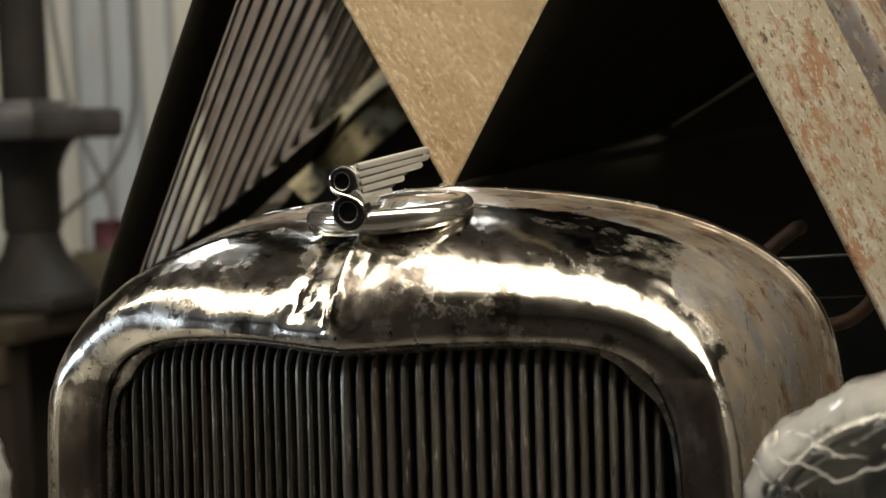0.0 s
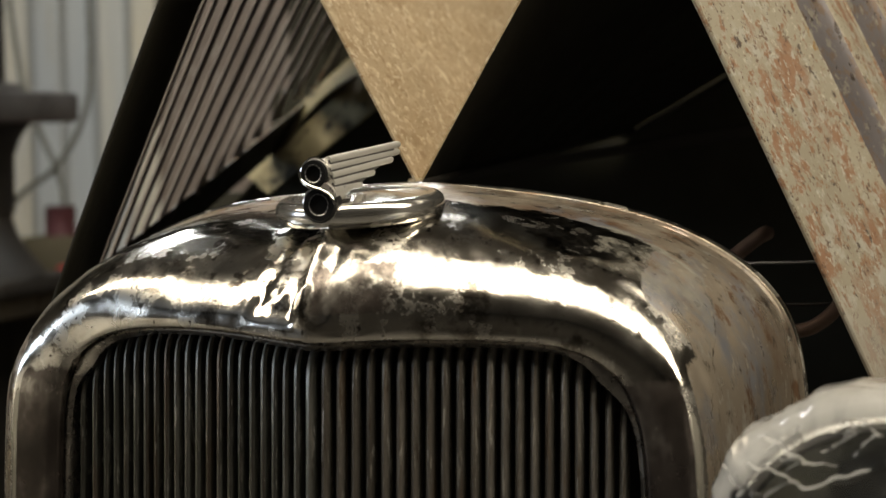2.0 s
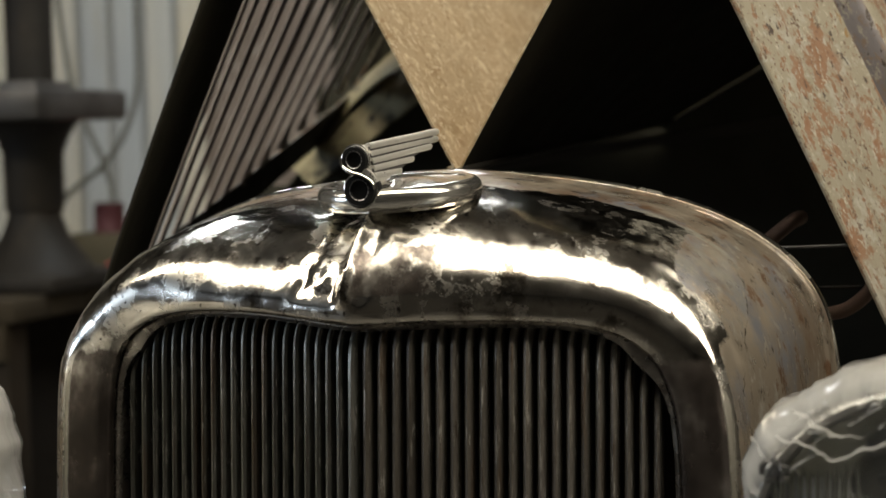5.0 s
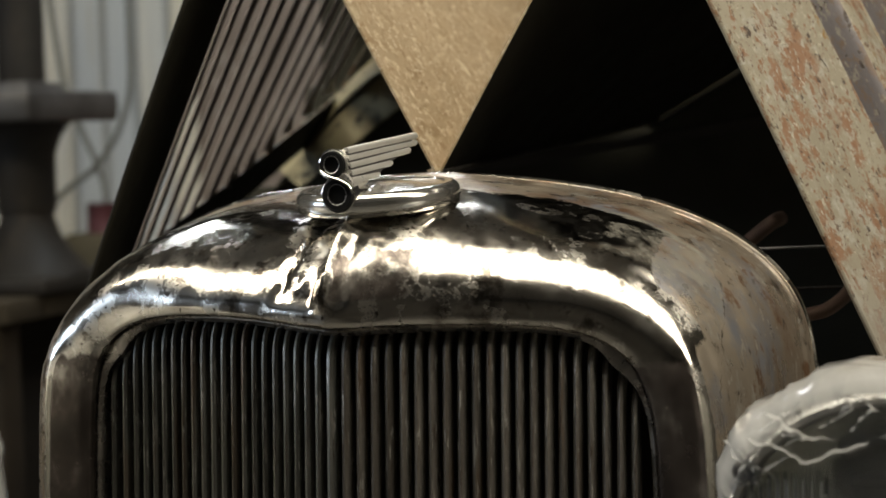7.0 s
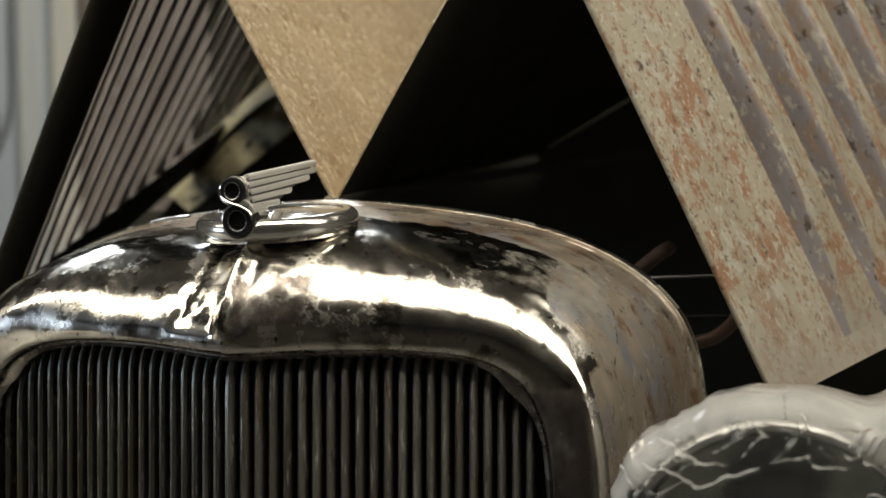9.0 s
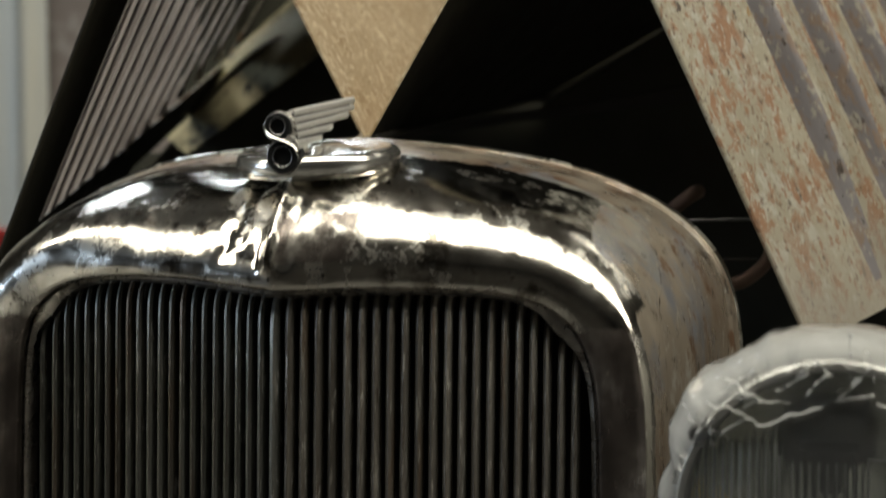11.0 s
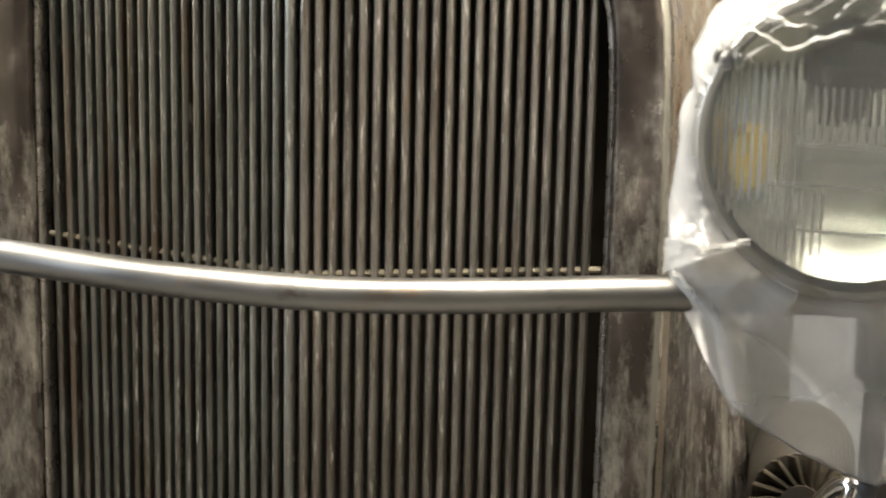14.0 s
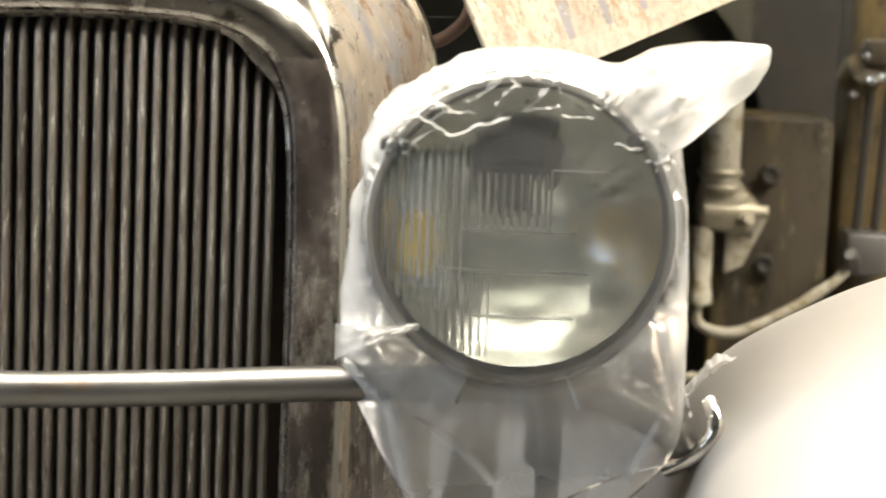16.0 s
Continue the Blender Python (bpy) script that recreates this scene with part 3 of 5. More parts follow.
def drill_bench():
    x, y = -2.18, 2.54
    t = thing("workbench", (x, y, 0), "low dark wooden bench under the drill press", "workbench")
    inv = t.matrix_world.inverted()
    for k in range(3):
        bm = bmesh.new()
        box(bm, (x, y - 0.16 + k * 0.16, BENCH_Z - 0.025), (1.06, 0.155, 0.05), 0.005)
        part("plank", bm, "wood_pale", t).matrix_parent_inverse = inv
    for sx in (-0.46, 0.46):
        for sy in (-0.18, 0.18):
            bm = bmesh.new()
            box(bm, (x + sx, y + sy, BENCH_Z / 2 - 0.025), (0.08, 0.08, BENCH_Z - 0.05), 0.006)
            part("leg", bm, "wood", t).matrix_parent_inverse = inv
    bm = bmesh.new()
    box(bm, (x, y - 0.225, BENCH_Z - 0.095), (1.0, 0.022, 0.085), 0.004)
    part("front_board", bm, "wood_pale", t, "worn front board").matrix_parent_inverse = inv
    bm = bmesh.new()
    box(bm, (x, y + 0.225, (BENCH_Z - 0.06) / 2), (0.84, 0.02, BENCH_Z - 0.07))
    part("back_panel", bm, "wood", t).matrix_parent_inverse = inv
    bm = bmesh.new()
    box(bm, (x, y, 0.20), (0.84, 0.36, 0.022), 0.003)
    part("shelf", bm, "wood", t).matrix_parent_inverse = inv


drill_bench()


def workbench():
    t = thing("workbench", (-2.75, 3.5, 0), "dark grimy wooden workbench against the far wall", "workbench")
    inv = t.matrix_world.inverted()
    for k in range(4):
        bm = bmesh.new()
        box(bm, (-2.55, 3.26 + k * 0.16, 0.575), (1.6, 0.155, 0.05), 0.005)
        part("plank", bm, "wood", t).matrix_parent_inverse = inv
    for sx in (-3.27, -1.83):
        for sy in (3.25, 3.75):
            bm = bmesh.new()
            box(bm, (sx, sy, 0.275), (0.09, 0.09, 0.55), 0.006)
            part("leg", bm, "wood", t).matrix_parent_inverse = inv
    bm = bmesh.new()
    box(bm, (-2.55, 3.168, 0.515), (1.62, 0.022, 0.21), 0.004)
    part("front_board", bm, "wood_pale", t, "paler worn front board").matrix_parent_inverse = inv


workbench()


def red_can():
    x, y, z = -1.935, 3.4, 0.60
    t = thing("tin_can", (x, y, z), "red painted metal can on the workbench", "can")
    inv = t.matrix_world.inverted()
    bm = bmesh.new()
    lathe(bm, [(0, 0), (0.078, 0), (0.082, 0.006), (0.08, 0.012), (0.08, 0.165), (0.082, 0.172), (0.075, 0.178), (0.03, 0.186), (0, 0.186)], pose(x, y, z), 28)
    part("body", bm, "red", t).matrix_parent_inverse = inv
    bm = bmesh.new()
    lathe(bm, [(0, 0.184), (0.018, 0.184), (0.018, 0.205), (0, 0.207)], pose(x + 0.03, y, z), 16)
    part("cap", bm, "black_gloss", t).matrix_parent_inverse = inv


red_can()


def box_and_tin():
    x, y = -2.13, 3.62
    t = thing("cardboard_box", (x, y, 0.60), "dull brown cardboard box on the workbench", "box")
    inv = t.matrix_world.inverted()
    bm = bmesh.new()
    box(bm, (x, y, 0.7215), (0.17, 0.14, 0.243), 0.003)
    part("body", bm, "card", t).matrix_parent_inverse = inv
    for k in (-1, 1):
        bm = bmesh.new()
        box(bm, (x, y + k * 0.035, 0.8445), (0.168, 0.067, 0.003), 0.001)
        part("flap", bm, "card", t).matrix_parent_inverse = inv
    t = thing("paint_tin", (x, y, 0.846), "small dull red paint tin on a cardboard box", "tin")
    inv = t.matrix_world.inverted()
    bm = bmesh.new()
    lathe(bm, [(0, 0), (0.044, 0), (0.046, 0.003), (0.0445, 0.006), (0.0445, 0.080), (0.046, 0.084), (0.043, 0.086), (0, 0.085)], pose(x, y, 0.846), 24)
    part("body", bm, "dull_red", t).matrix_parent_inverse = inv
    bm = bmesh.new()
    lathe(bm, [(0, 0.085), (0.036, 0.085), (0.037, 0.089), (0.030, 0.089), (0, 0.088)], pose(x, y, 0.846), 24)
    part("lid", bm, "machine_top", t).matrix_parent_inverse = inv


box_and_tin()


def hose(label, pts):
    t = thing("air_hose", pts[0], label, "hose", "hoses hanging behind the drill press")
    inv = t.matrix_world.inverted()
    bm = bmesh.new()
    sweep(bm, smooth_line(pts, 60), 0.0095, 8)
    part("tube", bm, "rubber_grey", t).matrix_parent_inverse = inv
    bm = bmesh.new()
    p = Vector(pts[0])
    box(bm, p + Vector((0, 0.02, 0.01)), (0.05, 0.05, 0.05), 0.006)
    part("hook", bm, "machine", t).matrix_parent_inverse = inv


hose("grey rubber air hose hanging down the sheeted wall", [(-2.15, 4.26, 2.6), (-2.15, 4.05, 2.3), (-2.157, 3.9, 1.75), (-2.166, 3.9, 1.36), (-2.178, 3.9, 1.239), (-2.23, 3.9, 1.119), (-2.306, 3.9, 1.03),
                                                            (-2.378, 3.9, 0.982), (-2.444, 3.9, 0.93), (-2.52, 3.86, 0.80), (-2.56, 3.78, 0.612)])
hose("grey rubber air hose looped towards the workbench", [(-2.52, 4.26, 2.2), (-2.50, 4.0, 1.8), (-2.42, 3.92, 1.35), (-2.368, 3.92, 1.184), (-2.34, 3.92, 1.118), (-2.30, 3.92, 1.03), (-2.27, 3.90, 0.90), (-2.27, 3.79, 0.612)])


def cabinet():
    x, y = 1.45, 2.5
    t = thing("storage_cabinet", (x, y, 0), "dark dusty steel storage cabinet behind the car", "cabinet")
    inv = t.matrix_world.inverted()
    bm = bmesh.new()
    box(bm, (x, y, 1.0), (1.5, 0.45, 1.96), 0.01)
    part("body", bm, "machine", t).matrix_parent_inverse = inv
    for sx in (-0.375, 0.375):
        bm = bmesh.new()
        box(bm, (x + sx, y - 0.235, 1.02), (0.73, 0.02, 1.84), 0.006)
        part("door", bm, "machine", t).matrix_parent_inverse = inv
    bm = bmesh.new()
    box(bm, (x, y, 0.01), (1.44, 0.4, 0.02))
    part("plinth", bm, "black", t).matrix_parent_inverse = inv


cabinet()

# ---------------------------------------------------------------- the car
car = thing("car", (0, 0, 0), "vintage car under restoration with bare steel grille shell and open hood", "car")


def grille_y(x, z):
    """The pointed grille: its two halves run back from the middle, and it leans a little."""
    return 0.30 * abs(x) + 0.055 * (z - 1.0)


# half outlines, bottom to top: opening x, z; rear edge x, z
RIGHT = [
    (0.2055, 0.42, 0.3080, 0.42), (0.2058, 0.54, 0.2985, 0.54), (0.2060, 0.62, 0.2890, 0.62), (0.2060, 0.70, 0.2860, 0.70), (0.2060, 0.85, 0.2860, 0.84), (0.2035, 0.925, 0.2848, 0.918),
    (0.1990, 0.9475, 0.2827, 0.9555), (0.1940, 0.9625, 0.2785, 0.9813), (0.1846, 0.9765, 0.2700, 1.0010), (0.1714, 0.9862, 0.2520, 1.0232),
    (0.1547, 0.9925, 0.2220, 1.0440), (0.1347, 0.9962, 0.1860, 1.0597), (0.1010, 0.9985, 0.1338, 1.0732), (0.0673, 0.9990, 0.0840, 1.0806),
    (0.0403, 0.9988, 0.0500, 1.0842), (0.0200, 0.9982, 0.0240, 1.0862), (0.0, 0.9965, 0.0, 1.0872)]
LEFT = [
    (0.2055, 0.42, 0.2850, 0.42), (0.2060, 0.65, 0.2860, 0.65), (0.2060, 0.85, 0.2860, 0.84), (0.2045, 0.930, 0.2848, 0.920),
    (0.2020, 0.953, 0.2827, 0.9580), (0.1970, 0.9690, 0.2785, 0.9850), (0.1865, 0.9835, 0.2680, 1.0070), (0.1700, 0.9925, 0.2500, 1.0275),
    (0.1520, 0.9985, 0.2220, 1.0450), (0.1280, 1.0017, 0.1776, 1.0655), (0.0897, 1.0033, 0.1390, 1.0752), (0.0600, 1.0022, 0.0900, 1.0812),
    (0.0400, 1.0008, 0.0500, 1.0850), (0.0180, 0.9988, 0.0240, 1.0866), (0.0, 0.9965, 0.0, 1.0872)]
HALF, HALF_L = smooth_line(RIGHT, 280), smooth_line(LEFT, 280)
ROUND = [(-a, b, -c, d) for a, b, c, d in HALF_L] + [tuple(p) for p in HALF[-2::-1]]      # from foot to foot over the top
REAR_Y = 0.225
_pts = np.array(ROUND)
_run = np.concatenate([[0], np.cumsum(np.hypot(*np.diff(_pts[:, :2], axis=0).T) + 0.5 * np.hypot(*np.diff(_pts[:, 2:], axis=0).T))])
_even = np.linspace(0, _run[-1], 560)
_pts = np.array([np.interp(_even, _run, _pts[:, k]) for k in range(4)]).T
for _ in range(3):
    _soft = _pts.copy()
    for k in range(5, len(_pts) - 5):
        _soft[k] = _pts[k - 5:k + 6].mean(axis=0)
    _pts = _soft
ROUND = [tuple(float(v) for v in p) for p in _pts]


def outward(i):
    d = np.array(ROUND[min(i + 2, len(ROUND) - 1)][:2]) - np.array(ROUND[max(i - 2, 0)][:2])
    return np.array((-d[1], d[0])) / max(1e-9, np.hypot(*d))


def lip_line(inset=0.0, back=0.0):
    """The edge of the opening from one foot over the top to the other; inset: one number or one for each point."""
    pts = []
    for i, p in enumerate(ROUND):
        q = np.array(p[:2]) - outward(i) * (inset[i] if isinstance(inset, list) else inset)
        pts.append((q[0], grille_y(q[0], q[1]) + back, q[1]))
    return pts


# how far the pressing leans back (degrees) at a distance outwards from the lip (mm): over the top on either side, and down the flanks
LEAN_TOP = [(0, -70), (1.5, -30), (3, -8), (8, 2), (16, 12), (23, 22), (29, 34), (49, 54), (60, 67), (70, 77)]
LEAN_LEFT = [(0, -70), (1.5, -30), (3, -8), (8, 6), (13, 22), (17, 33), (34, 45), (46, 58), (60, 71), (70, 78)]
LEAN_CORNER = [(0, -70), (1.5, -30), (3, -8), (14, 4), (24, 17), (31, 36), (37, 55), (44, 66), (56, 71), (70, 74)]
LEAN_FLANK = [(0, -70), (1.5, -35), (3, -14), (8, -3), (24, 4), (29, 14), (32, 38), (35, 60), (38, 68), (70, 72)]


def soft_step(v):
    v = max(0.0, min(1.0, v))
    return v * v * (3 - 2 * v)


def radiator_shell():
    steps = np.linspace(0, 0.066, 45)
    tail = [0.05, 0.11, 0.18, 0.26, 0.35, 0.45, 0.55, 0.65, 0.74, 0.81, 0.86, 0.885, 0.90, 0.912, 0.93, 0.95, 0.97, 0.985, 1.0]
    lean = {k: np.interp(steps * 1000, [q[0] for q in keys], [q[1] for q in keys])
            for k, keys in (("top", LEAN_TOP), ("left", LEAN_LEFT), ("corner", LEAN_CORNER), ("flank", LEAN_FLANK))}
    rows, marks = [], []
    for i, (lx, lz, rx, rz) in enumerate(ROUND):
        nrm = outward(i)
        out, dep = np.array((nrm[0], 0, nrm[1])), np.array((0, 1.0, 0))
        L = np.array((lx, grille_y(lx, lz), lz)) - out * 0.003
        R = np.array((rx, REAR_Y, rz)) - out * (0.0045 if lx < 0 else 0.0010) * soft_step((abs(lx) - 0.01) / 0.05)
        top = soft_step((nrm[1] - 0.10) / 0.75)
        left = soft_step((0.01 - lx) / 0.04)
        widen = float(np.interp(lx, (0.0, 0.05, 0.10, 0.17), (1.30, 1.22, 1.0, 0.80)))        # the roll grows fuller towards the middle
        fuller = np.interp(steps / widen, steps, lean["top"])
        turned = soft_step((-lx - 0.09) / 0.085)
        west = lean["left"] + (lean["corner"] - lean["left"]) * turned
        ang = fuller + (west - fuller) * left
        flank = np.interp(steps / (1.26 if lx < 0 else 1.0), steps, lean["flank"])
        ang = flank + (ang - flank) * top
        reach = 0.040 + 0.026 * top * (1 - 0.75 * turned)                       # where the front roll ends
        last = int(np.searchsorted(steps, reach))
        row, mk = [L + dep * 0.014 + out * 0.001], [(0.0, 0.0, top)]
        p = L.copy()
        row.append(p.copy()), mk.append((0.0, 0.0, top))
        for k in range(1, 45):
            if k <= last:
                du = steps[k] - steps[k - 1]
                p = p + out * du + dep * du * math.tan(math.radians(0.5 * (ang[k] + ang[k - 1])))
                row.append(p.copy())
            else:
                row.append(None)
            mk.append((steps[k], 0.0, top))
        # the rest runs back to the rear edge
        a = math.radians(ang[last])
        span = np.linalg.norm(R - p)
        t0 = (out * math.cos(a) + dep * math.sin(a)) * span * (0.55 + 0.25 * (1 - left))
        t1 = (dep * 0.97 + out * (0.05 + 0.22 * (1 - top))) * span * (0.55 + 0.25 * (1 - left))
        free = [f for f in np.linspace(0, tail[0], 45 - last + 1)[1:-1]] if last < 44 else []
        fs = free + tail
        j = last + 2
        for f in fs:
            h = (1 + 2 * f) * (1 - f) ** 2 * p + f * (1 - f) ** 2 * t0 + f * f * (3 - 2 * f) * R + f * f * (f - 1) * t1
            h = h + out * 0.0016 * soft_step((f - 0.885) / 0.02)        # raised band along the rear edge
            if j < len(row):
                row[j] = h
                mk[j] = (reach, f, top)
            else:
                row.append(h), mk.append((reach, f, top))
            j += 1
        E = row[-1]
        row += [E + dep * 0.004 - out * 0.002, E + dep * 0.003 - out * 0.012]
        mk += [(reach, 1.0, top)] * 2
        rows.append(row), marks.append(mk)
    # hammer marks round the crease above the point, faint waves elsewhere
    for row, mk in zip(rows, marks):
        for p, (u, f, top) in list(zip(row, mk))[2:-3]:
            v = Vector(p)
            front = max(0.0, 1 - f * 6) * soft_step((u - 0.008) / 0.012)
            west, east = math.exp(-((v.x + 0.022) / 0.022) ** 2), math.exp(-((v.x - 0.032) / 0.026) ** 2)
            q = Vector((v.x * 1.6, v.y, v.z * 0.75))
            w = noise.noise(q * 30) * 0.0042 + noise.noise(q * 62) * 0.0018 + noise.noise(q * 150) * 0.0004
            crack = 0.0030 * math.exp(-((v.x + 0.0345 - 0.25 * (v.z - 1.03) + 0.004 * noise.noise(v * 60)) / 0.0030) ** 2)
            ridge_x = -0.0015 + 0.08 * (v.z - 1.03)
            fold = 0.0042 * math.exp(-((v.x - ridge_x) / 0.0038) ** 2) - 0.0030 * math.exp(-((v.x - ridge_x + 0.0095) / 0.0055) ** 2) - 0.0022 * math.exp(-((v.x - ridge_x - 0.010) / 0.006) ** 2)
            far = noise.noise(v * 20 + Vector((3, 1, 7))) * 0.0020 + noise.noise(v * 46) * 0.0007
            calm = 0.55 - 0.42 * soft_step((v.x - 0.01) / 0.05)
            d = front * ((0.95 * west + 0.38 * east) * w - west * crack + fold) + far * calm * (0.25 if u < 0.006 else 1.0) * (1 - f) * soft_step((top - 0.2) / 0.5)
            p[1] -= d
            p[2] += 0.7 * d * soft_step((u - 0.012) / 0.01)
            if f > 0.05 and f < 0.88:
                p[2] += 0.0004 * noise.noise(v * 24) * top
    bm = bmesh.new()
    layers = [bm.verts.layers.float.new(n) for n in ("finish", "ridge", "tarnish")]
    vs = patch(bm, [[tuple(p) for p in row] for row in rows])
    for row, mk in zip(vs, marks):
        for v, (u, f, top) in zip(row, mk):          # 0 on the plated front, 1 on the bare flanks and back
            x, z = v.co.x, v.co.z
            edge_f = 0.02 + 0.42 * (soft_step((0.225 - x) / 0.12) if x > 0 else 1.0)
            v[layers[0]] = max(0.0, min(1.0, 0.5 + (f - edge_f * top) * (3.2 + 6 * (1 - top)))) if f > 0 else max(soft_step((u - 0.034) / 0.006) * (1 - soft_step((top - 0.25) / 0.5)), soft_step((x - 0.180) / 0.025) * soft_step((u - 0.040) / 0.010))
            down = soft_step((0.972 - z) / 0.03)
            v[layers[1]] = max(down * max(0.0, 1 - abs(u - 0.0335) / 0.0050) * (1 if f < 0.04 else 0), 0.80 * top * math.exp(-((f - edge_f) / 0.12) ** 2) * soft_step((x - 0.10) / 0.06) * (1 if f > 0 else 0))
            if f == 0:                                   # flaking plate towards the corner; more pale patches towards the bottom
                v[layers[1]] = max(v[layers[1]], 0.55 * soft_step((0.96 - z) / 0.16), 0.60 * soft_step((x - 0.135) / 0.03) * soft_step((u - 0.046) / 0.006) * (1 - down))
            v[layers[2]] = (1 - soft_step((u - 0.030) / 0.004)) * (1 if f == 0 else 0) * soft_step((0.985 - z) / 0.03)
            if f < 0.02 and u > 0.016 and z > 0.99:           # scoured dull beside the crease
                v[layers[2]] = 0.60 * soft_step((x + 0.002) / 0.006) * soft_step((0.068 - x) / 0.022) * soft_step((u - 0.014) / 0.006) * (1 - 0.4 * soft_step((u - 0.046) / 0.006))
            if f > 0:                                         # bare flanks: more dark mottling and pale patches towards the bottom
                v[layers[2]] = 0.66 * soft_step((0.92 - z) / 0.12)
                v[layers[1]] = max(v[layers[1]], 0.54 * soft_step((0.88 - z) / 0.12))
    return part("grille_shell", bm, "shell", car, "worn nickel grille shell with bare steel sides")


shell = radiator_shell()

bm = bmesh.new()
sweep(bm, [(x - outward(i)[0] * (0.0028 if a < 0 else -0.0008) * soft_step((abs(a) - 0.01) / 0.05), REAR_Y + 0.002, z - outward(i)[1] * (0.0028 if a < 0 else -0.0008) * soft_step((abs(a) - 0.01) / 0.05)) for i, (a, b, x, z) in list(enumerate(ROUND))[::2]], 0.0022, 8)
part("rear_bead", bm, "nickel", shell, "rolled rear edge of the grille shell")


def frame_width(i):
    """Wider in the two upper corners, where the frame is gusseted."""
    n = outward(i)
    turn_of = math.degrees(math.atan2(abs(n[0]), n[1]))
    return 0.0060 + 0.0065 * math.exp(-((turn_of - 47) / 20) ** 2)


WIDTHS = [frame_width(i) for i in range(len(ROUND))]
bm = bmesh.new()
rings = []
for share, back in ((-0.0008, 0.016), (-0.0002, 0.0085), (0.0010, 0.0060), (0.0024, 0.0056), (None, 0.0085), (None, 0.012), (None, 0.020)):
    k = len(rings)
    rings.append(lip_line([share + 0.0025 if share is not None else q * (0.86, 0.98, 1.0)[k - 4] + 0.0025 for q in WIDTHS], back))
patch(bm, rings)
part("grille_frame", bm, "frame_steel", shell, "dark rounded inner grille frame")
INNER = lip_line([q * 0.9 + 0.0025 for q in WIDTHS], 0.0)


def top_of(x):
    """Height of the frame's inner edge at x."""
    best = 0.9
    for (a, _, b), (e, _, f) in zip(INNER, INNER[1:]):
        if (a - x) * (e - x) <= 0 and b > 0.9:
            u = 0 if a == e else (x - a) / (e - a)
            best = max(best, b + u * (f - b))
    return best


def slat(x, w=0.0025):
    deep = 0.013
    zt = top_of(x) + 0.003
    zs = [0.43, 0.6, 0.8, 0.93, zt - 0.026, zt - 0.015, zt - 0.008, zt]
    push = [0, 0, 0, 0, 0, 0.0008, 0.0035, 0.011]
    prof = [(-w, deep), (-w, 0.0035), (-0.72 * w, 0.0011), (0, 0), (0.72 * w, 0.0011), (w, 0.0035), (w, deep)]
    bm = bmesh.new()
    rings = []
    lean = 0.0006 * noise.noise(Vector((x * 90, 0, 0)))
    for z, p in zip(zs, push):
        sway = 0.0003 * noise.noise(Vector((x * 300, z * 9, 4)))
        rings.append([bm.verts.new((x + a + sway + lean * (1 - z) * 2, grille_y(x, z) + 0.007 + b + p, z)) for a, b in prof])
    k = len(prof)
    for a, b in zip(rings, rings[1:]):
        for i in range(k - 1):
            bm.faces.new((a[i], a[i + 1], b[i + 1], b[i]))
        bm.faces.new((a[k - 1], a[0], b[0], b[k - 1]))
    bm.faces.new(rings[0]), bm.faces.new(rings[-1][::-1])
    return part("slat", bm, "slat_brown" if x > 0.004 else "slat", shell)


slat(-0.0013, 0.0029)
for i in range(1, 22):
    slat(0.0078 + 0.008925 * (i - 1))
    slat(-0.0107 - 0.008635 * (i - 1) if i < 20 else (-0.1762, -0.1869)[i - 20])

for s in (-1, 1):
    bm = bmesh.new()
    sweep(bm, [(0, grille_y(0, 0.758) + 0.015, 0.760), (s * 0.196, grille_y(0.196, 0.758) + 0.015, 0.760)], 0.0024, 6)
    part("cross_rod", bm, "brass", shell, "thin brass rod through the grille slats")

bm = bmesh.new()
line = lip_line(-0.001, 0.0)
patch(bm, [[(x, y + 0.0165, z) for x, y, z in line], [(x, 0.112, z) for x, y, z in line]], 0.001)
part("core_shroud", bm, "core", shell, "black shroud behind the grille")
bm = bmesh.new()
box(bm, (0, 0.135, 0.705), (0.43, 0.06, 0.60), 0.004)
part("radiator_core", bm, "core", car, "black finned radiator core behind the grille")


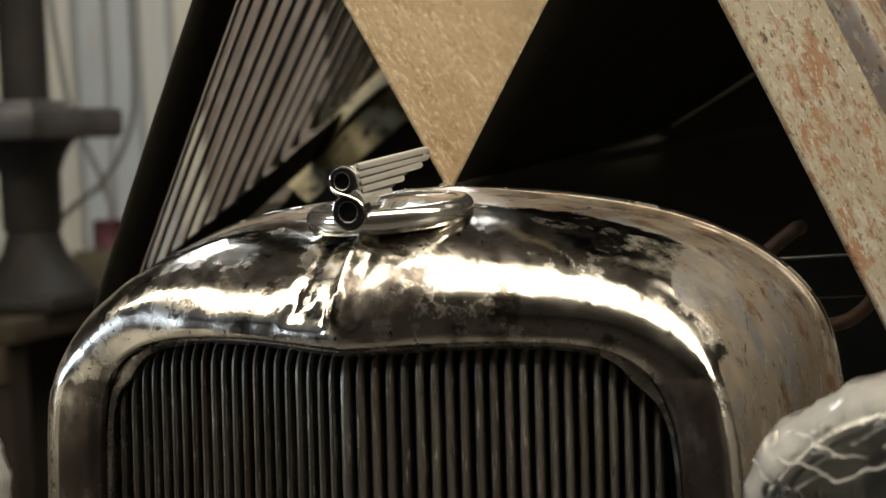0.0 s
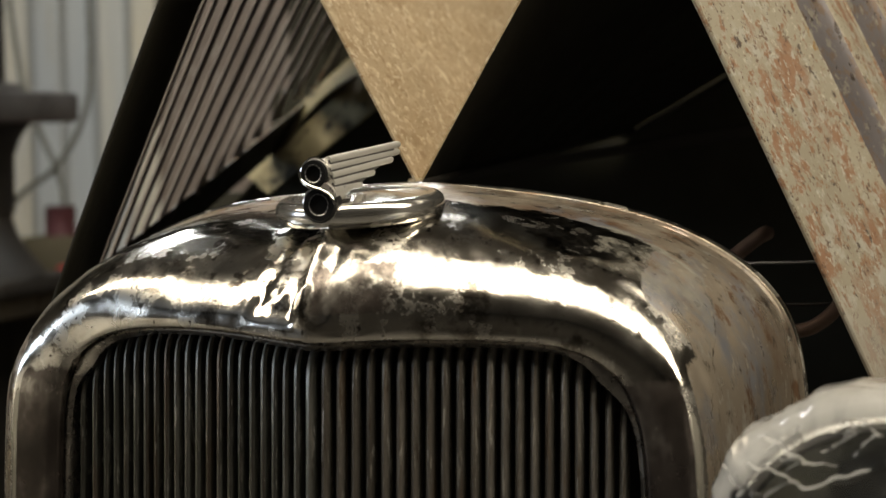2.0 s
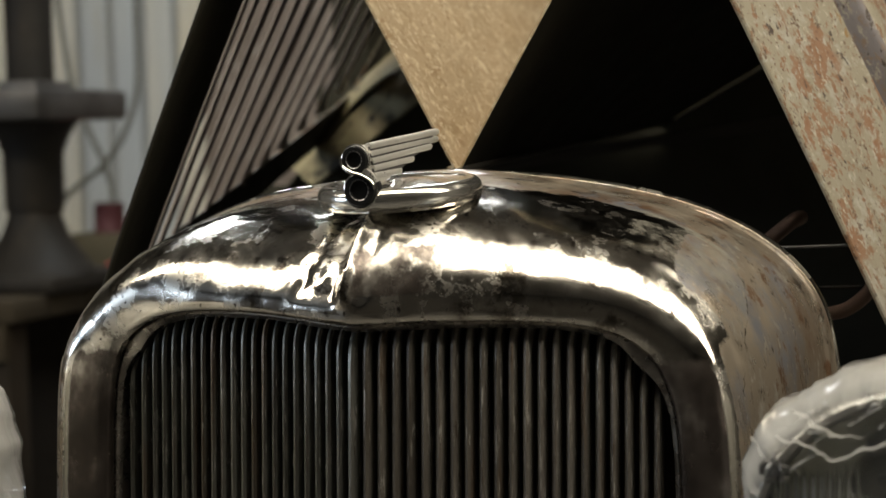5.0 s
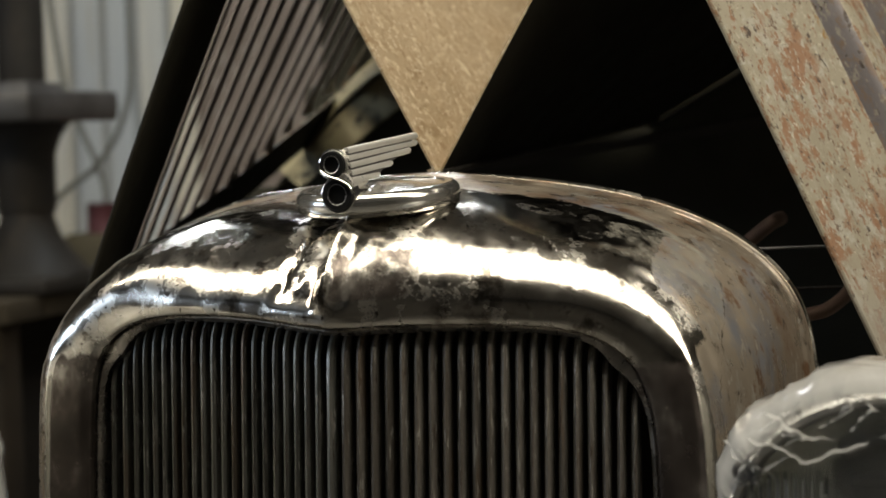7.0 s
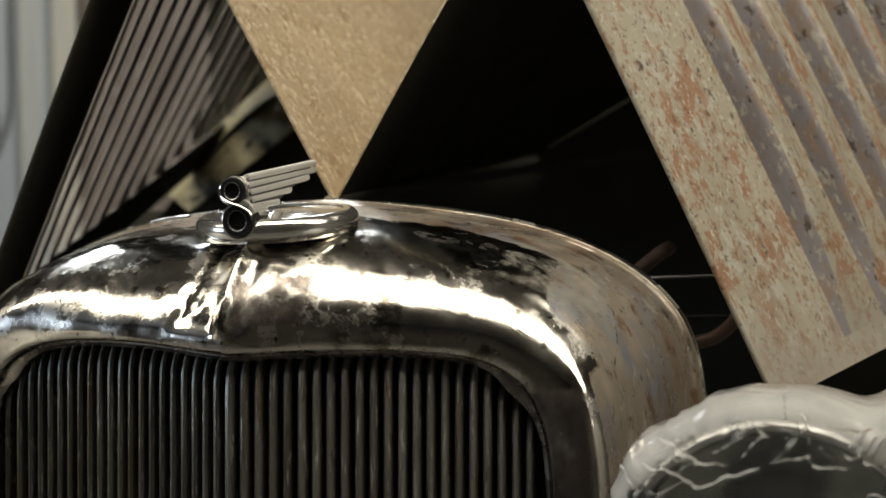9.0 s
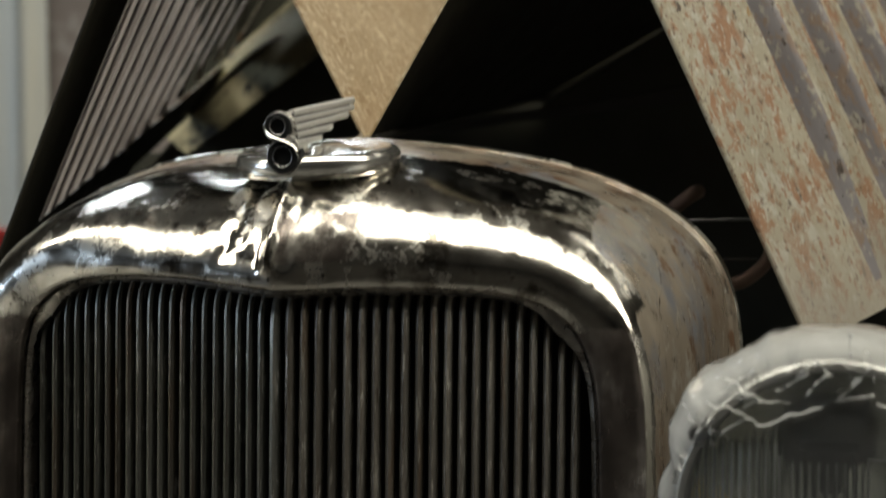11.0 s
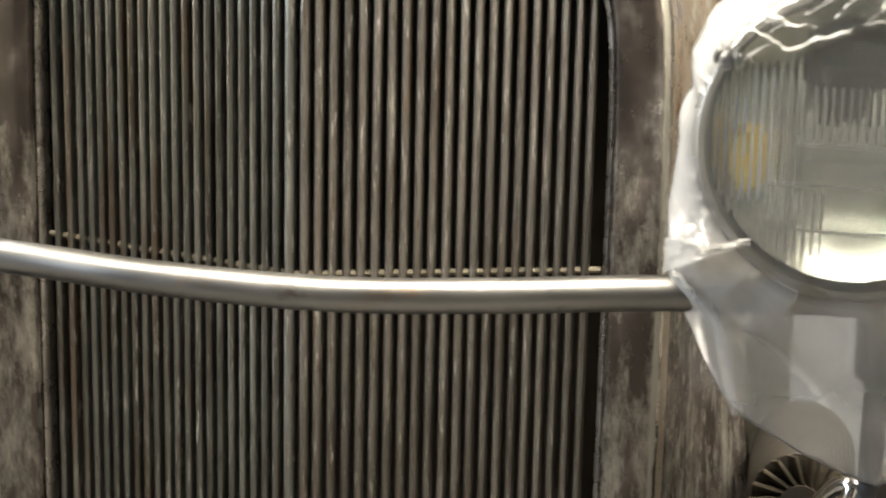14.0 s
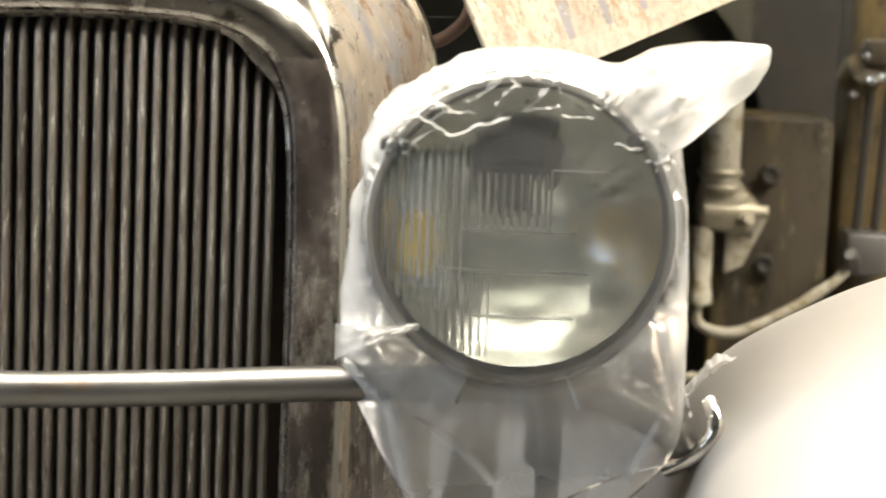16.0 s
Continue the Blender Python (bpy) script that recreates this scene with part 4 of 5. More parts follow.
# cap and its figure-eight ornament
def radiator_cap():
    m = pose(0.0065, 0.088, 1.0732, 5, -1.5, 0) @ Matrix.Diagonal((0.955, 0.955, 0.85, 1))
    bm = bmesh.new()
    lathe(bm, [(0, -0.006)] + [tuple(q) for q in smooth_line([(0.051, -0.006), (0.0545, -0.0052), (0.0570, -0.0025), (0.0585, 0.0015), (0.0588, 0.0055), (0.0578, 0.0092),
               (0.0555, 0.0120), (0.0525, 0.0134), (0.0490, 0.0132), (0.0460, 0.0115), (0.040, 0.0104), (0.030, 0.0125), (0.020, 0.0148), (0.010, 0.0166)], 52)] + [(0, 0.017)], m, 72)
    cap = part("radiator_cap", bm, "cap_chrome", car, "round polished chrome radiator cap")
    # the eight: two black discs in thin bright rims, crossed by a bright band
    for c, r in (((-0.0044, 0.030, 1.0997), 0.0098), ((-0.0012, 0.030, 1.0800), 0.0118)):
        bm = bmesh.new()
        pts = [(c[0] + r * math.cos(a) * 0.95, c[1] + 0.002, c[2] + r * math.sin(a)) for a in [2 * math.pi * k / 40 for k in range(41)]]
        sweep(bm, pts, 0.0007, 8, cap=False)
        part("eight_ring", bm, "chrome", cap, "chrome ring of a figure eight")
        bm = bmesh.new()
        lathe(bm, [(0, 0.0005), (r * 0.50, 0.0005), (r * 0.54, -0.0012), (r * 0.86, -0.0012), (r * 0.97, 0.002), (r * 0.97, 0.012), (0, 0.012)], pose(*c, -90, 0, 0), 32)
        part("eight_disc", bm, "black_gloss", cap, "black enamel disc inside the figure eight")
        for k in range(14):
            a0 = 2 * math.pi * (k + 0.15) / 14
            bm = bmesh.new()
            sweep(bm, [(c[0] + r * 0.54 * math.cos(a0 + u), c[1] - 0.0013, c[2] + r * 0.58 * math.sin(a0 + u)) for u in (0, 0.11, 0.22, 0.33)], 0.0003, 5)
            part("inlay", bm, "rim", cap)
    bm = bmesh.new()
    sweep(bm, smooth_line([(-0.0137, 0.0290, 1.1010), (-0.0120, 0.0283, 1.0955), (-0.0062, 0.0278, 1.0918), (0.0008, 0.0278, 1.0896), (0.0070, 0.0283, 1.0860), (0.0099, 0.0290, 1.0805)], 24), 0.0010, 8)
    part("eight_band", bm, "chrome", cap, "bright band crossing the figure eight")
    # stepped pipes running back
    rods = (((0.0037, 0.034, 1.1082), (0.0139, 0.150, 1.1172)), ((0.0042, 0.034, 1.1034), (0.0136, 0.149, 1.1122)), ((0.0051, 0.034, 1.0986), (0.0136, 0.134, 1.1070)),
            ((0.0060, 0.034, 1.0938), (0.0109, 0.102, 1.0990)), ((0.0065, 0.034, 1.0892), (0.0094, 0.080, 1.0915)))
    for a, b in rods:
        bm = bmesh.new()
        ln = [lerp(a, b, f) for f in (0, 0.35, 0.7, 0.97, 0.992, 1.0)]
        sweep(bm, ln, [0.00245] * 4 + [0.0020, 0.0011], 14)
        part("ornament_pipe", bm, "satin", cap)
    bm = bmesh.new()
    patch(bm, [[lerp(a, b, 0.0), lerp(a, b, 0.9)] for a, b in rods], 0.0016)
    part("ornament_web", bm, "machine_top", cap)
    bm = bmesh.new()
    sweep(bm, smooth_line([(-0.0040, 0.032, 1.1000), (-0.0030, 0.040, 1.1010), (-0.0005, 0.056, 1.1030), (0.0022, 0.072, 1.1045)], 12), [0.0093, 0.0092, 0.0090, 0.0086, 0.0082, 0.0078, 0.0072, 0.0066, 0.0060, 0.0054, 0.0048, 0.0042, 0.0036], 20)
    sweep(bm, [(0.0, 0.032, 1.0850), (0.0020, 0.050, 1.0880), (0.0045, 0.066, 1.0890)], [0.0095, 0.0065, 0.0035], 16)
    part("ornament_body", bm, "satin", cap)
    bm = bmesh.new()
    sweep(bm, smooth_line([(0.001, 0.033, 1.0765), (0.003, 0.05, 1.079), (0.006, 0.075, 1.0795), (0.009, 0.105, 1.077)], 12), [0.0085 - 0.0005 * k for k in range(13)], 12)
    part("ornament_foot", bm, "cap_chrome", cap)
    return cap


radiator_cap()

# ---------------------------------------------------------------- hood, folded up
FRONT_Y, BACK_Y = 0.25, 1.12
LEFT_SLOTS = [0.135, 0.152, 0.190, 0.245, 0.310, 0.375, 0.444, 0.528, 0.610, 0.685, 0.770, 0.850, 0.945, 1.045]     # along the leaf


def hood(s):
    """One half: the top leaf raised from the middle hinge, the side leaf hanging from its outer edge."""
    hf, hr = (0.0 if s > 0 else -0.006, FRONT_Y, 1.088), (0.0, BACK_Y, 1.125)
    af, ar = ((0.148, FRONT_Y, 1.336) if s > 0 else (-0.153, FRONT_Y, 1.363)), (s * 0.225, BACK_Y, 1.50)
    bf, br = (s * 0.335, FRONT_Y, 0.935), (s * 0.585, BACK_Y, 0.92)
    if s > 0:                               # this side is splayed out further
        ar, br = (0.60, 0.95, 1.53), (0.815, 0.95, 1.12)
    bm = bmesh.new()
    rows = []
    for i in range(13):
        f = i / 12
        a, b = lerp(hf, hr, f), lerp(af, ar, f * (1.6 if s > 0 else 1.0))
        row = []
        for j in range(9):
            g = j / 8
            p = Vector(lerp(a, b, g))
            bulge = 0.001 * math.sin(math.pi * g)
            p += Vector((-s * 0.86, 0, 0.5)) * bulge
            row.append(p)
        rows.append(row)
    if s > 0:
        rows = [r[::-1] for r in rows]
    patch(bm, rows, 0.0018, 0, 1, flip=False)
    bm.normal_update()
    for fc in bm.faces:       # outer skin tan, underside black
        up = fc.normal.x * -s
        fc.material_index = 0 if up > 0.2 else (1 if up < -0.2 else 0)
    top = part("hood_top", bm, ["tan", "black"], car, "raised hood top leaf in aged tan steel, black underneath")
    bm = bmesh.new()
    sweep(bm, [Vector(hf) + Vector((s * 0.003, 0.0, 0.0)), Vector(hr) + Vector((s * 0.003, 0, 0))], 0.0028, 8)
    part("hinge", bm, "tan" if s < 0 else "machine", top)
    # side leaf: a frame of strips round the louvre field
    along = (Vector(ar) - Vector(af)).normalized()
    out = along.cross(Vector(bf) - Vector(af)).normalized() * -s if s > 0 else Vector((s * 0.9, -0.2, 0.42)).normalized()

    def at(f, g):
        p = Vector(lerp(lerp(af, ar, f), lerp(bf, br, f), g))
        return p + out * 0.002 * math.sin(math.pi * g)
    f_on, f_off = (0.118, 0.945) if s > 0 else (0.135, 1.10)              # the louvre field along the leaf

    def span(f):
        """Upper and lower end of the louvres."""
        return (0.06, 0.95) if s > 0 else (0.06, 0.86 - 0.26 * f)
    bm = bmesh.new()
    if s > 0:
        patch(bm, [[at(i / 8, j / 10) for j in range(11)] for i in range(9)], 0.0016)
    else:                                   # one frame round the open field
        for f0, f1, side_of in ((0, f_on, "all"), (f_off, f_off + 0.03, "end"), (f_on, f_off, "top"), (f_on, f_off, "foot")):
            rows = []
            for i in range(13):
                f = f0 + (f1 - f0) * i / 12
                g0, g1 = {"all": (0, 1), "top": (0, span(f)[0]), "foot": (span(f)[1], 1 - (0.9 - span(f)[1]) * max(0.0, min(1.0, (f - 0.42) / 0.25))), "end": (0, span(f)[1] + 0.06)}[side_of]
                rows.append([at(f, g0 + (g1 - g0) * j / 12) for j in range(12, -1, -1)])
            patch(bm, rows, 0.0016)
        bmesh.ops.remove_doubles(bm, verts=bm.verts[:], dist=6e-4)
    bmesh.ops.recalc_face_normals(bm, faces=bm.faces[:])
    # inward faces go black: the shade inside the leaf is put into the colour
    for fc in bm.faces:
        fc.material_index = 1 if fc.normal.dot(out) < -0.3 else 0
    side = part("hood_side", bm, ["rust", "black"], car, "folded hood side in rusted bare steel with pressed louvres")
    bm = bmesh.new()
    sweep(bm, [Vector(at(0, g / 8)) + Vector((0, 0.001, 0)) for g in range(9)], 0.0022, 8)
    part("front_bead", bm, "rust" if s > 0 else "black", side)
    if s < 0:
        bm = bmesh.new()
        lathe(bm, [(0, 0), (0.0045, 0.0), (0.006, 0.003), (0.006, 0.016), (0.004, 0.020), (0, 0.021)], pose(-0.331, FRONT_Y - 0.006, 0.936, 0, 22, 0), 14)
        part("latch", bm, "chrome", side, "bright latch at the lower corner")
    slots = [f_on + (f_off - f_on) * k / 13 for k in range(14)] if s > 0 else LEFT_SLOTS
    for k, (f0, f_next) in enumerate(zip(slots, slots[1:])):
        step = f_next - f0
        f1 = f0 + step * 0.96
        low = 0.95 if s > 0 else (0.86 if f0 < 0.52 else 0.715 - 0.39 * (f0 + 0.5 * step - 0.612))
        if s < 0:                           # scoops open to the rear, with a strip of sheet before each
            rows = []
            for share, endy in ((0.0, 0.0), (0.03, 0.5), (0.07, 0.9), (0.14, 1.0), (0.4, 1.0), (0.7, 1.0), (0.90, 1.0), (0.945, 0.9), (0.975, 0.6), (1.0, 0.1)):
                rows.append([at(f0 + (f1 - f0) * q, 0.06 + (low - 0.06) * share) + out * (h * endy - 0.0012 * (1 - endy))
                             for q, h in ((0.0, -0.0005), (0.25, 0.0035), (0.55, 0.0075), (0.8, 0.0088), (1.0, 0.0088), (1.0, 0.0068))])
            bm = bmesh.new()
            patch(bm, rows, 0.0014)
            part("louvre", bm, "inner", side)
            # web strip whose dark colour carries the shade between two louvres
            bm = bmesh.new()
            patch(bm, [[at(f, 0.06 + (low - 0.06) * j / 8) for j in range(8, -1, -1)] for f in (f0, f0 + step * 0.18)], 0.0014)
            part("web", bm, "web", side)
            continue
        rows = []
        for j in range(11):
            endy = min(1.0, min(j, 10 - j) / 3.4)
            row = []
            for q, h in ((0.0, -0.0012), (0.08, 0.0030), (0.18, 0.0090), (0.27, 0.0122), (0.38, 0.0120), (0.58, 0.0080), (0.80, 0.0030), (0.95, -0.0012)):
                f = f0 + (f1 - f0) * q
                row.append(at(f, 0.06 + (low - 0.06) * j / 10) + out * (h * endy - 0.0012 * (1 - endy)))
            rows.append(row)
        bm = bmesh.new()
        patch(bm, rows, 0.0014)
        bmesh.ops.recalc_face_normals(bm, faces=bm.faces[:])
        # colour by facing: forward slopes get mauve, their duller light painted in
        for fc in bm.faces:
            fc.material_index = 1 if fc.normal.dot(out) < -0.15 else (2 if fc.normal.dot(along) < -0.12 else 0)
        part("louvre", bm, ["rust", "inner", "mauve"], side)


hood(-1), hood(1)


# ---------------------------------------------------------------- cowl, firewall and engine bay
def cowl():
    prof = smooth_line([(-0.66, 0.45), (-0.655, 0.75), (-0.63, 0.90), (-0.585, 0.98), (-0.49, 1.085), (-0.384, 1.19), (-0.22, 1.235), (0, 1.245),
                        (0.22, 1.235), (0.384, 1.19), (0.49, 1.085), (0.585, 0.98), (0.63, 0.90), (0.655, 0.75), (0.66, 0.45)], 70)
    bm = bmesh.new()
    rows = [[(x, BACK_Y + 0.03 + k * 0.11, z - 0.004 * k) for x, z in prof] for k in range(5)]
    patch(bm, rows, 0.002)
    c = part("cowl", bm, "soot", car, "black steel cowl behind the engine bay")
    bm = bmesh.new()
    rows = [[(x * k / 6, BACK_Y + 0.05, 0.45 + (z - 0.45) * k / 6) for x, z in prof] for k in range(7)]
    patch(bm, rows, 0.003)
    part("firewall", bm, "soot", car, "dirty black-brown firewall")
    # lit flange on one shoulder, cut square at its end
    bm = bmesh.new()
    rows = []
    for k in range(25):
        f = k / 24
        a, b = lerp((-0.548, 1.199, 1.089), (-0.215, 1.199, 1.376), f), lerp((-0.473, 1.117, 1.050), (-0.164, 1.117, 1.274), f)
        rows.append([Vector(lerp(a, b, g / 6)) + Vector((0, -0.012 * math.sin(math.pi * g / 6) + 0.004 * noise.noise(Vector((k * 0.3, g * 0.4, 2))), 0)) for g in range(7)])
    patch(bm, rows, 0.003)
    part("cowl_flange", bm, "olive", c, "olive-tan flange of the cowl")
    # added dark plate, hides the bright background left of the cowl
    bm = bmesh.new()
    box(bm, (-0.475, 1.19, 0.925), (0.25, 0.02, 0.25), 0.004)
    part("cowl_side", bm, "soot", c, "added black plate closing the gap beside the cowl")
    bm = bmesh.new()
    patch(bm, [[(-0.26, 1.05, 1.072), (-0.26, 1.06, 1.060)], [(-0.05, 1.05, 1.100), (-0.05, 1.06, 1.090)], [(0.20, 1.05, 1.137), (0.20, 1.06, 1.121)]], 0.003)
    part("cowl_strip", bm, "machine", c, "thin dark strip across the cowl")
    # added strip between the hood's rear edge and the firewall, keeps lamp light off it
    bm = bmesh.new()
    edge = [(-0.012 + 0.88 * g, BACK_Y - 0.003 + 0.25 * g, 1.119 + 0.521 * g) for g in (0, 0.04, 0.08, 0.12, 0.16, 0.20, 0.24)]
    patch(bm, [[(x, y, z - 0.002) for x, y, z in edge], [(x, BACK_Y + 0.062, z) for x, y, z in edge]], 0.003)
    part("hood_seal", bm, "rubber", c, "added black strip blocking light under the hood's rear edge")


cowl()


def cab():
    """Windscreen frame and front of the cab, black inside."""
    bm = bmesh.new()
    box(bm, (0, 1.66, 0.80), (1.36, 0.05, 0.80), 0.02)
    box(bm, (0, 1.70, 1.66), (1.30, 0.10, 0.12), 0.03)
    for s in (-1, 1):
        box(bm, (s * 0.62, 1.69, 1.42), (0.07, 0.07, 0.48), 0.015)
    c = part("cab_front", bm, "soot", car, "black front of the cab with windscreen frame")
    bm = bmesh.new()
    box(bm, (0, 1.72, 1.36), (1.19, 0.012, 0.54))
    part("windscreen", bm, "soot", c, "dark windscreen pane")


cab()


def engine_bay():
    y = BACK_Y
    bm = bmesh.new()
    box(bm, (0.638, y - 0.05, 0.665), (0.135, 0.15, 0.41), 0.008)
    bx = part("firewall_box", bm, "firewall", car, "grimy dark steel box on the firewall")
    for z in (0.793, 0.687):
        bm = bmesh.new()
        lathe(bm, [(0, -0.004), (0.0135, -0.004), (0.0135, 0.006), (0.009, 0.008), (0.006, 0.006), (0, 0.006)], pose(0.633, y - 0.129, z + 0.012, 90, 0, 0), 6)
        part("bolt", bm, "machine", bx)
    bm = bmesh.new()
    box(bm, (0.80, y - 0.02, 0.78), (0.15, 0.08, 0.5), 0.01)
    part("bracket_panel", bm, "firewall", car)
    # fluid cylinder with its cream reservoir and pipe
    bm = bmesh.new()
    lathe(bm, [(0, 0), (0.020, 0), (0.022, 0.006), (0.022, 0.11), (0.018, 0.115), (0, 0.115)], pose(0.572, y - 0.16, 0.795), 20)
    cyl = part("master_cylinder", bm, "cream", car, "cream cylinder with brass fittings on the firewall")
    bm = bmesh.new()
    box(bm, (0.578, y - 0.15, 0.765), (0.06, 0.05, 0.05), 0.012)
    lathe(bm, [(0, 0), (0.012, 0), (0.012, 0.055), (0.008, 0.06), (0.008, 0.072), (0, 0.072)], pose(0.556, y - 0.165, 0.765, 0, 90, 0), 14)
    part("fitting", bm, "brass", cyl)
    for dz, r in ((0.112, 0.0215), (0.014, 0.0245), (-0.004, 0.0225)):
        bm = bmesh.new()
        lathe(bm, [(0, 0), (r, 0), (r + 0.0015, 0.002), (r + 0.0015, 0.006), (r, 0.008), (0, 0.008)], pose(0.572, y - 0.16, 0.795 + dz - 0.004), 8)
        part("hex_nut", bm, "brass", cyl)
    bm = bmesh.new()
    lathe(bm, [(0, 0), (0.011, 0), (0.011, 0.012), (0.007, 0.015), (0.007, 0.03), (0, 0.03)], pose(0.600, y - 0.168, 0.752, 70, 25, 0), 6)
    part("bleed_screw", bm, "brass", cyl)
    bm = bmesh.new()
    patch(bm, [[(0.585, y - 0.14, 0.81), (0.632, y - 0.14, 0.76)], [(0.585, y - 0.14, 0.69), (0.605, y - 0.14, 0.70)]], 0.012)
    part("flange", bm, "cream", cyl)
    bm = bmesh.new()
    lathe(bm, [(0, 0), (0.015, 0), (0.015, 0.015), (0.013, 0.018), (0.013, 0.09), (0, 0.09)], pose(0.556, y - 0.16, 0.655), 14)
    part("plunger", bm, "cream", cyl)
    bm = bmesh.new()
    sweep(bm, smooth_line([(0.556, y - 0.16, 0.66), (0.558, y - 0.16, 0.63), (0.60, y - 0.16, 0.622), (0.66, y - 0.15, 0.648), (0.715, y - 0.14, 0.685), (0.74, y - 0.12, 0.71)], 30), 0.0065, 8)
    part("brake_pipe", bm, "cream", cyl)
    bm = bmesh.new()
    sweep(bm, smooth_line([(0.54, y - 0.2, 0.575), (0.60, y - 0.19, 0.583), (0.68, y - 0.17, 0.62), (0.72, y - 0.12, 0.64)], 20), 0.005, 8)
    part("lower_pipe", bm, "cream", cyl)
    bm = bmesh.new()
    box(bm, (0.752, y - 0.1, 0.715), (0.05, 0.06, 0.05), 0.006)
    lathe(bm, [(0, 0), (0.010, 0), (0.010, 0.03), (0.006, 0.035), (0, 0.035)], pose(0.735, y - 0.13, 0.705, 60, -30, 0), 6)
    part("pipe_union", bm, "machine_top", cyl)
    # knuckle and rods high up beside the box
    bm = bmesh.new()
    lathe(bm, [(0, -0.025), (0.03, -0.025), (0.034, 0), (0.03, 0.025), (0, 0.025)], pose(0.735, y - 0.1, 0.925, 60, 20, 0) @ Matrix.Scale(0.75, 4), 16)
    box(bm, (0.76, y - 0.1, 0.95), (0.05, 0.05, 0.03), 0.008)
    jt = part("steering_joint", bm, "firewall", car, "oily steering joint with bright bolts")
    for bx_, bz_ in ((0.735, 0.945), (0.742, 0.918), (0.755, 0.922), (0.722, 0.902)):
        bm = bmesh.new()
        lathe(bm, [(0, 0), (0.0055, 0), (0.0055, 0.008), (0.004, 0.010), (0, 0.010)], pose(bx_, y - 0.128, bz_, 90, 0, 0), 8)
        part("bolt", bm, "chrome", jt)
    for dx in (0.0, 0.022):
        bm = bmesh.new()
        sweep(bm, [(0.748 + dx, y - 0.1, 0.91), (0.742 + dx, y - 0.1, 0.74)], 0.006, 8)
        part("rod", bm, "machine", jt)
    # engine block and its hoses, deep in shadow under the hood
    bm = bmesh.new()
    box(bm, (0, 0.70, 0.62), (0.36, 0.62, 0.36), 0.03)
    for s in (-1, 1):
        box(bm, (s * 0.15, 0.70, 0.78), (0.2, 0.6, 0.12), 0.02, pose(0, 0, 0, 0, s * 40, 0))
    eng = part("engine", bm, "firewall", car, "dark grimy engine block")
    bm = bmesh.new()
    sweep(bm, smooth_line([(0.20, 0.36, 1.01), (0.224, 0.36, 1.030), (0.238, 0.36, 1.041), (0.242, 0.38, 1.043)], 16), 0.006, 10)
    part("hose_stub", bm, "copper", eng)
    bm = bmesh.new()
    sweep(bm, smooth_line([(0.245, 0.33, 0.962), (0.262, 0.35, 0.968), (0.282, 0.35, 0.974), (0.300, 0.35, 0.992), (0.304, 0.37, 1.02)], 20), 0.0055, 10)
    part("heater_pipe", bm, "copper", eng)
    for z in (1.022, 0.99):
        bm = bmesh.new()
        sweep(bm, [(0.18, 0.35, z - 0.003), (0.292 + (1.022 - z) * 0.4, 0.35, z + 0.001)], 0.0014, 6)
        part("support_wire", bm, "tube" if z > 1 else "machine", eng)
    # finned generator low beside the shell
    bm = bmesh.new()
    m = pose(0.338, 0.16, 0.566, 90, 0, 0) @ Matrix.Scale(0.8, 4)
    lathe(bm, [(0, -0.14), (0.046, -0.14), (0.05, -0.12), (0.05, -0.01), (0.045, 0), (0.02, 0.004), (0.02, 0.016), (0, 0.016)], m, 32)
    gen = part("generator", bm, "machine", car, "finned grey generator beside the grille shell")
    for k in range(18):
        a = 2 * math.pi * k / 18
        bm = bmesh.new()
        box(bm, (0, 0, 0), (0.030, 0.004, 0.014), 0.001)
        bmesh.ops.transform(bm, matrix=m @ pose(0, 0, 0, 0, 0, math.degrees(a)) @ pose(0.032, 0, 0.008, 35, 0, 8), verts=bm.verts[:])
        part("fin", bm, "firewall", gen)
    for s in (-1, 1):
        bm = bmesh.new()
        box(bm, (s * 0.30, 0.7, 0.42), (0.05, 2.0, 0.11), 0.01)
        part("frame_rail", bm, "black", car)


engine_bay()


# ---------------------------------------------------------------- front fenders, wheels
def fender(s):
    sec = smooth_line([(0.395, 0.615), (0.42, 0.655), (0.446, 0.705), (0.464, 0.760), (0.494, 0.796), (0.53, 0.821), (0.587, 0.850), (0.66, 0.870),
                       (0.75, 0.868), (0.84, 0.83), (0.905, 0.74), (0.93, 0.60)], 44)
    bm = bmesh.new()
    rows = []
    for i in range(31):
        y = -0.34 + i * 0.034
        d = y + 0.0
        drop = 1.6 * d * d if d < 0 else 1.5 * d * d
        inn = 0.10 * max(0, -d)
        rows.append([(s * (x + inn * (0.95 - x)), y, max(0.30, z - drop * (0.55 + 0.9 * min(1, (x - 0.39) / 0.2)))) for x, z in sec])
    patch(bm, rows, 0.003)
    f = part("fender", bm, "primer", car, "front fender in pale grey-white primer")
    bm = bmesh.new()
    m = pose(s * 0.72, 0.12, 0.34, 0, 90, 0)
    lathe(bm, [(0.20, -0.06), (0.30, -0.075), (0.335, -0.06), (0.34, 0), (0.335, 0.06), (0.30, 0.075), (0.20, 0.06)], m, 48, closed=True)
    w = part("wheel", bm, "rubber", car, "black rubber tyre on a steel rim")
    bm = bmesh.new()
    lathe(bm, [(0, -0.02), (0.19, -0.03), (0.205, -0.062), (0.205, 0.062), (0.19, 0.03), (0, 0.02)], m, 32)
    part("rim", bm, "machine", w)


fender(1), fender(-1)

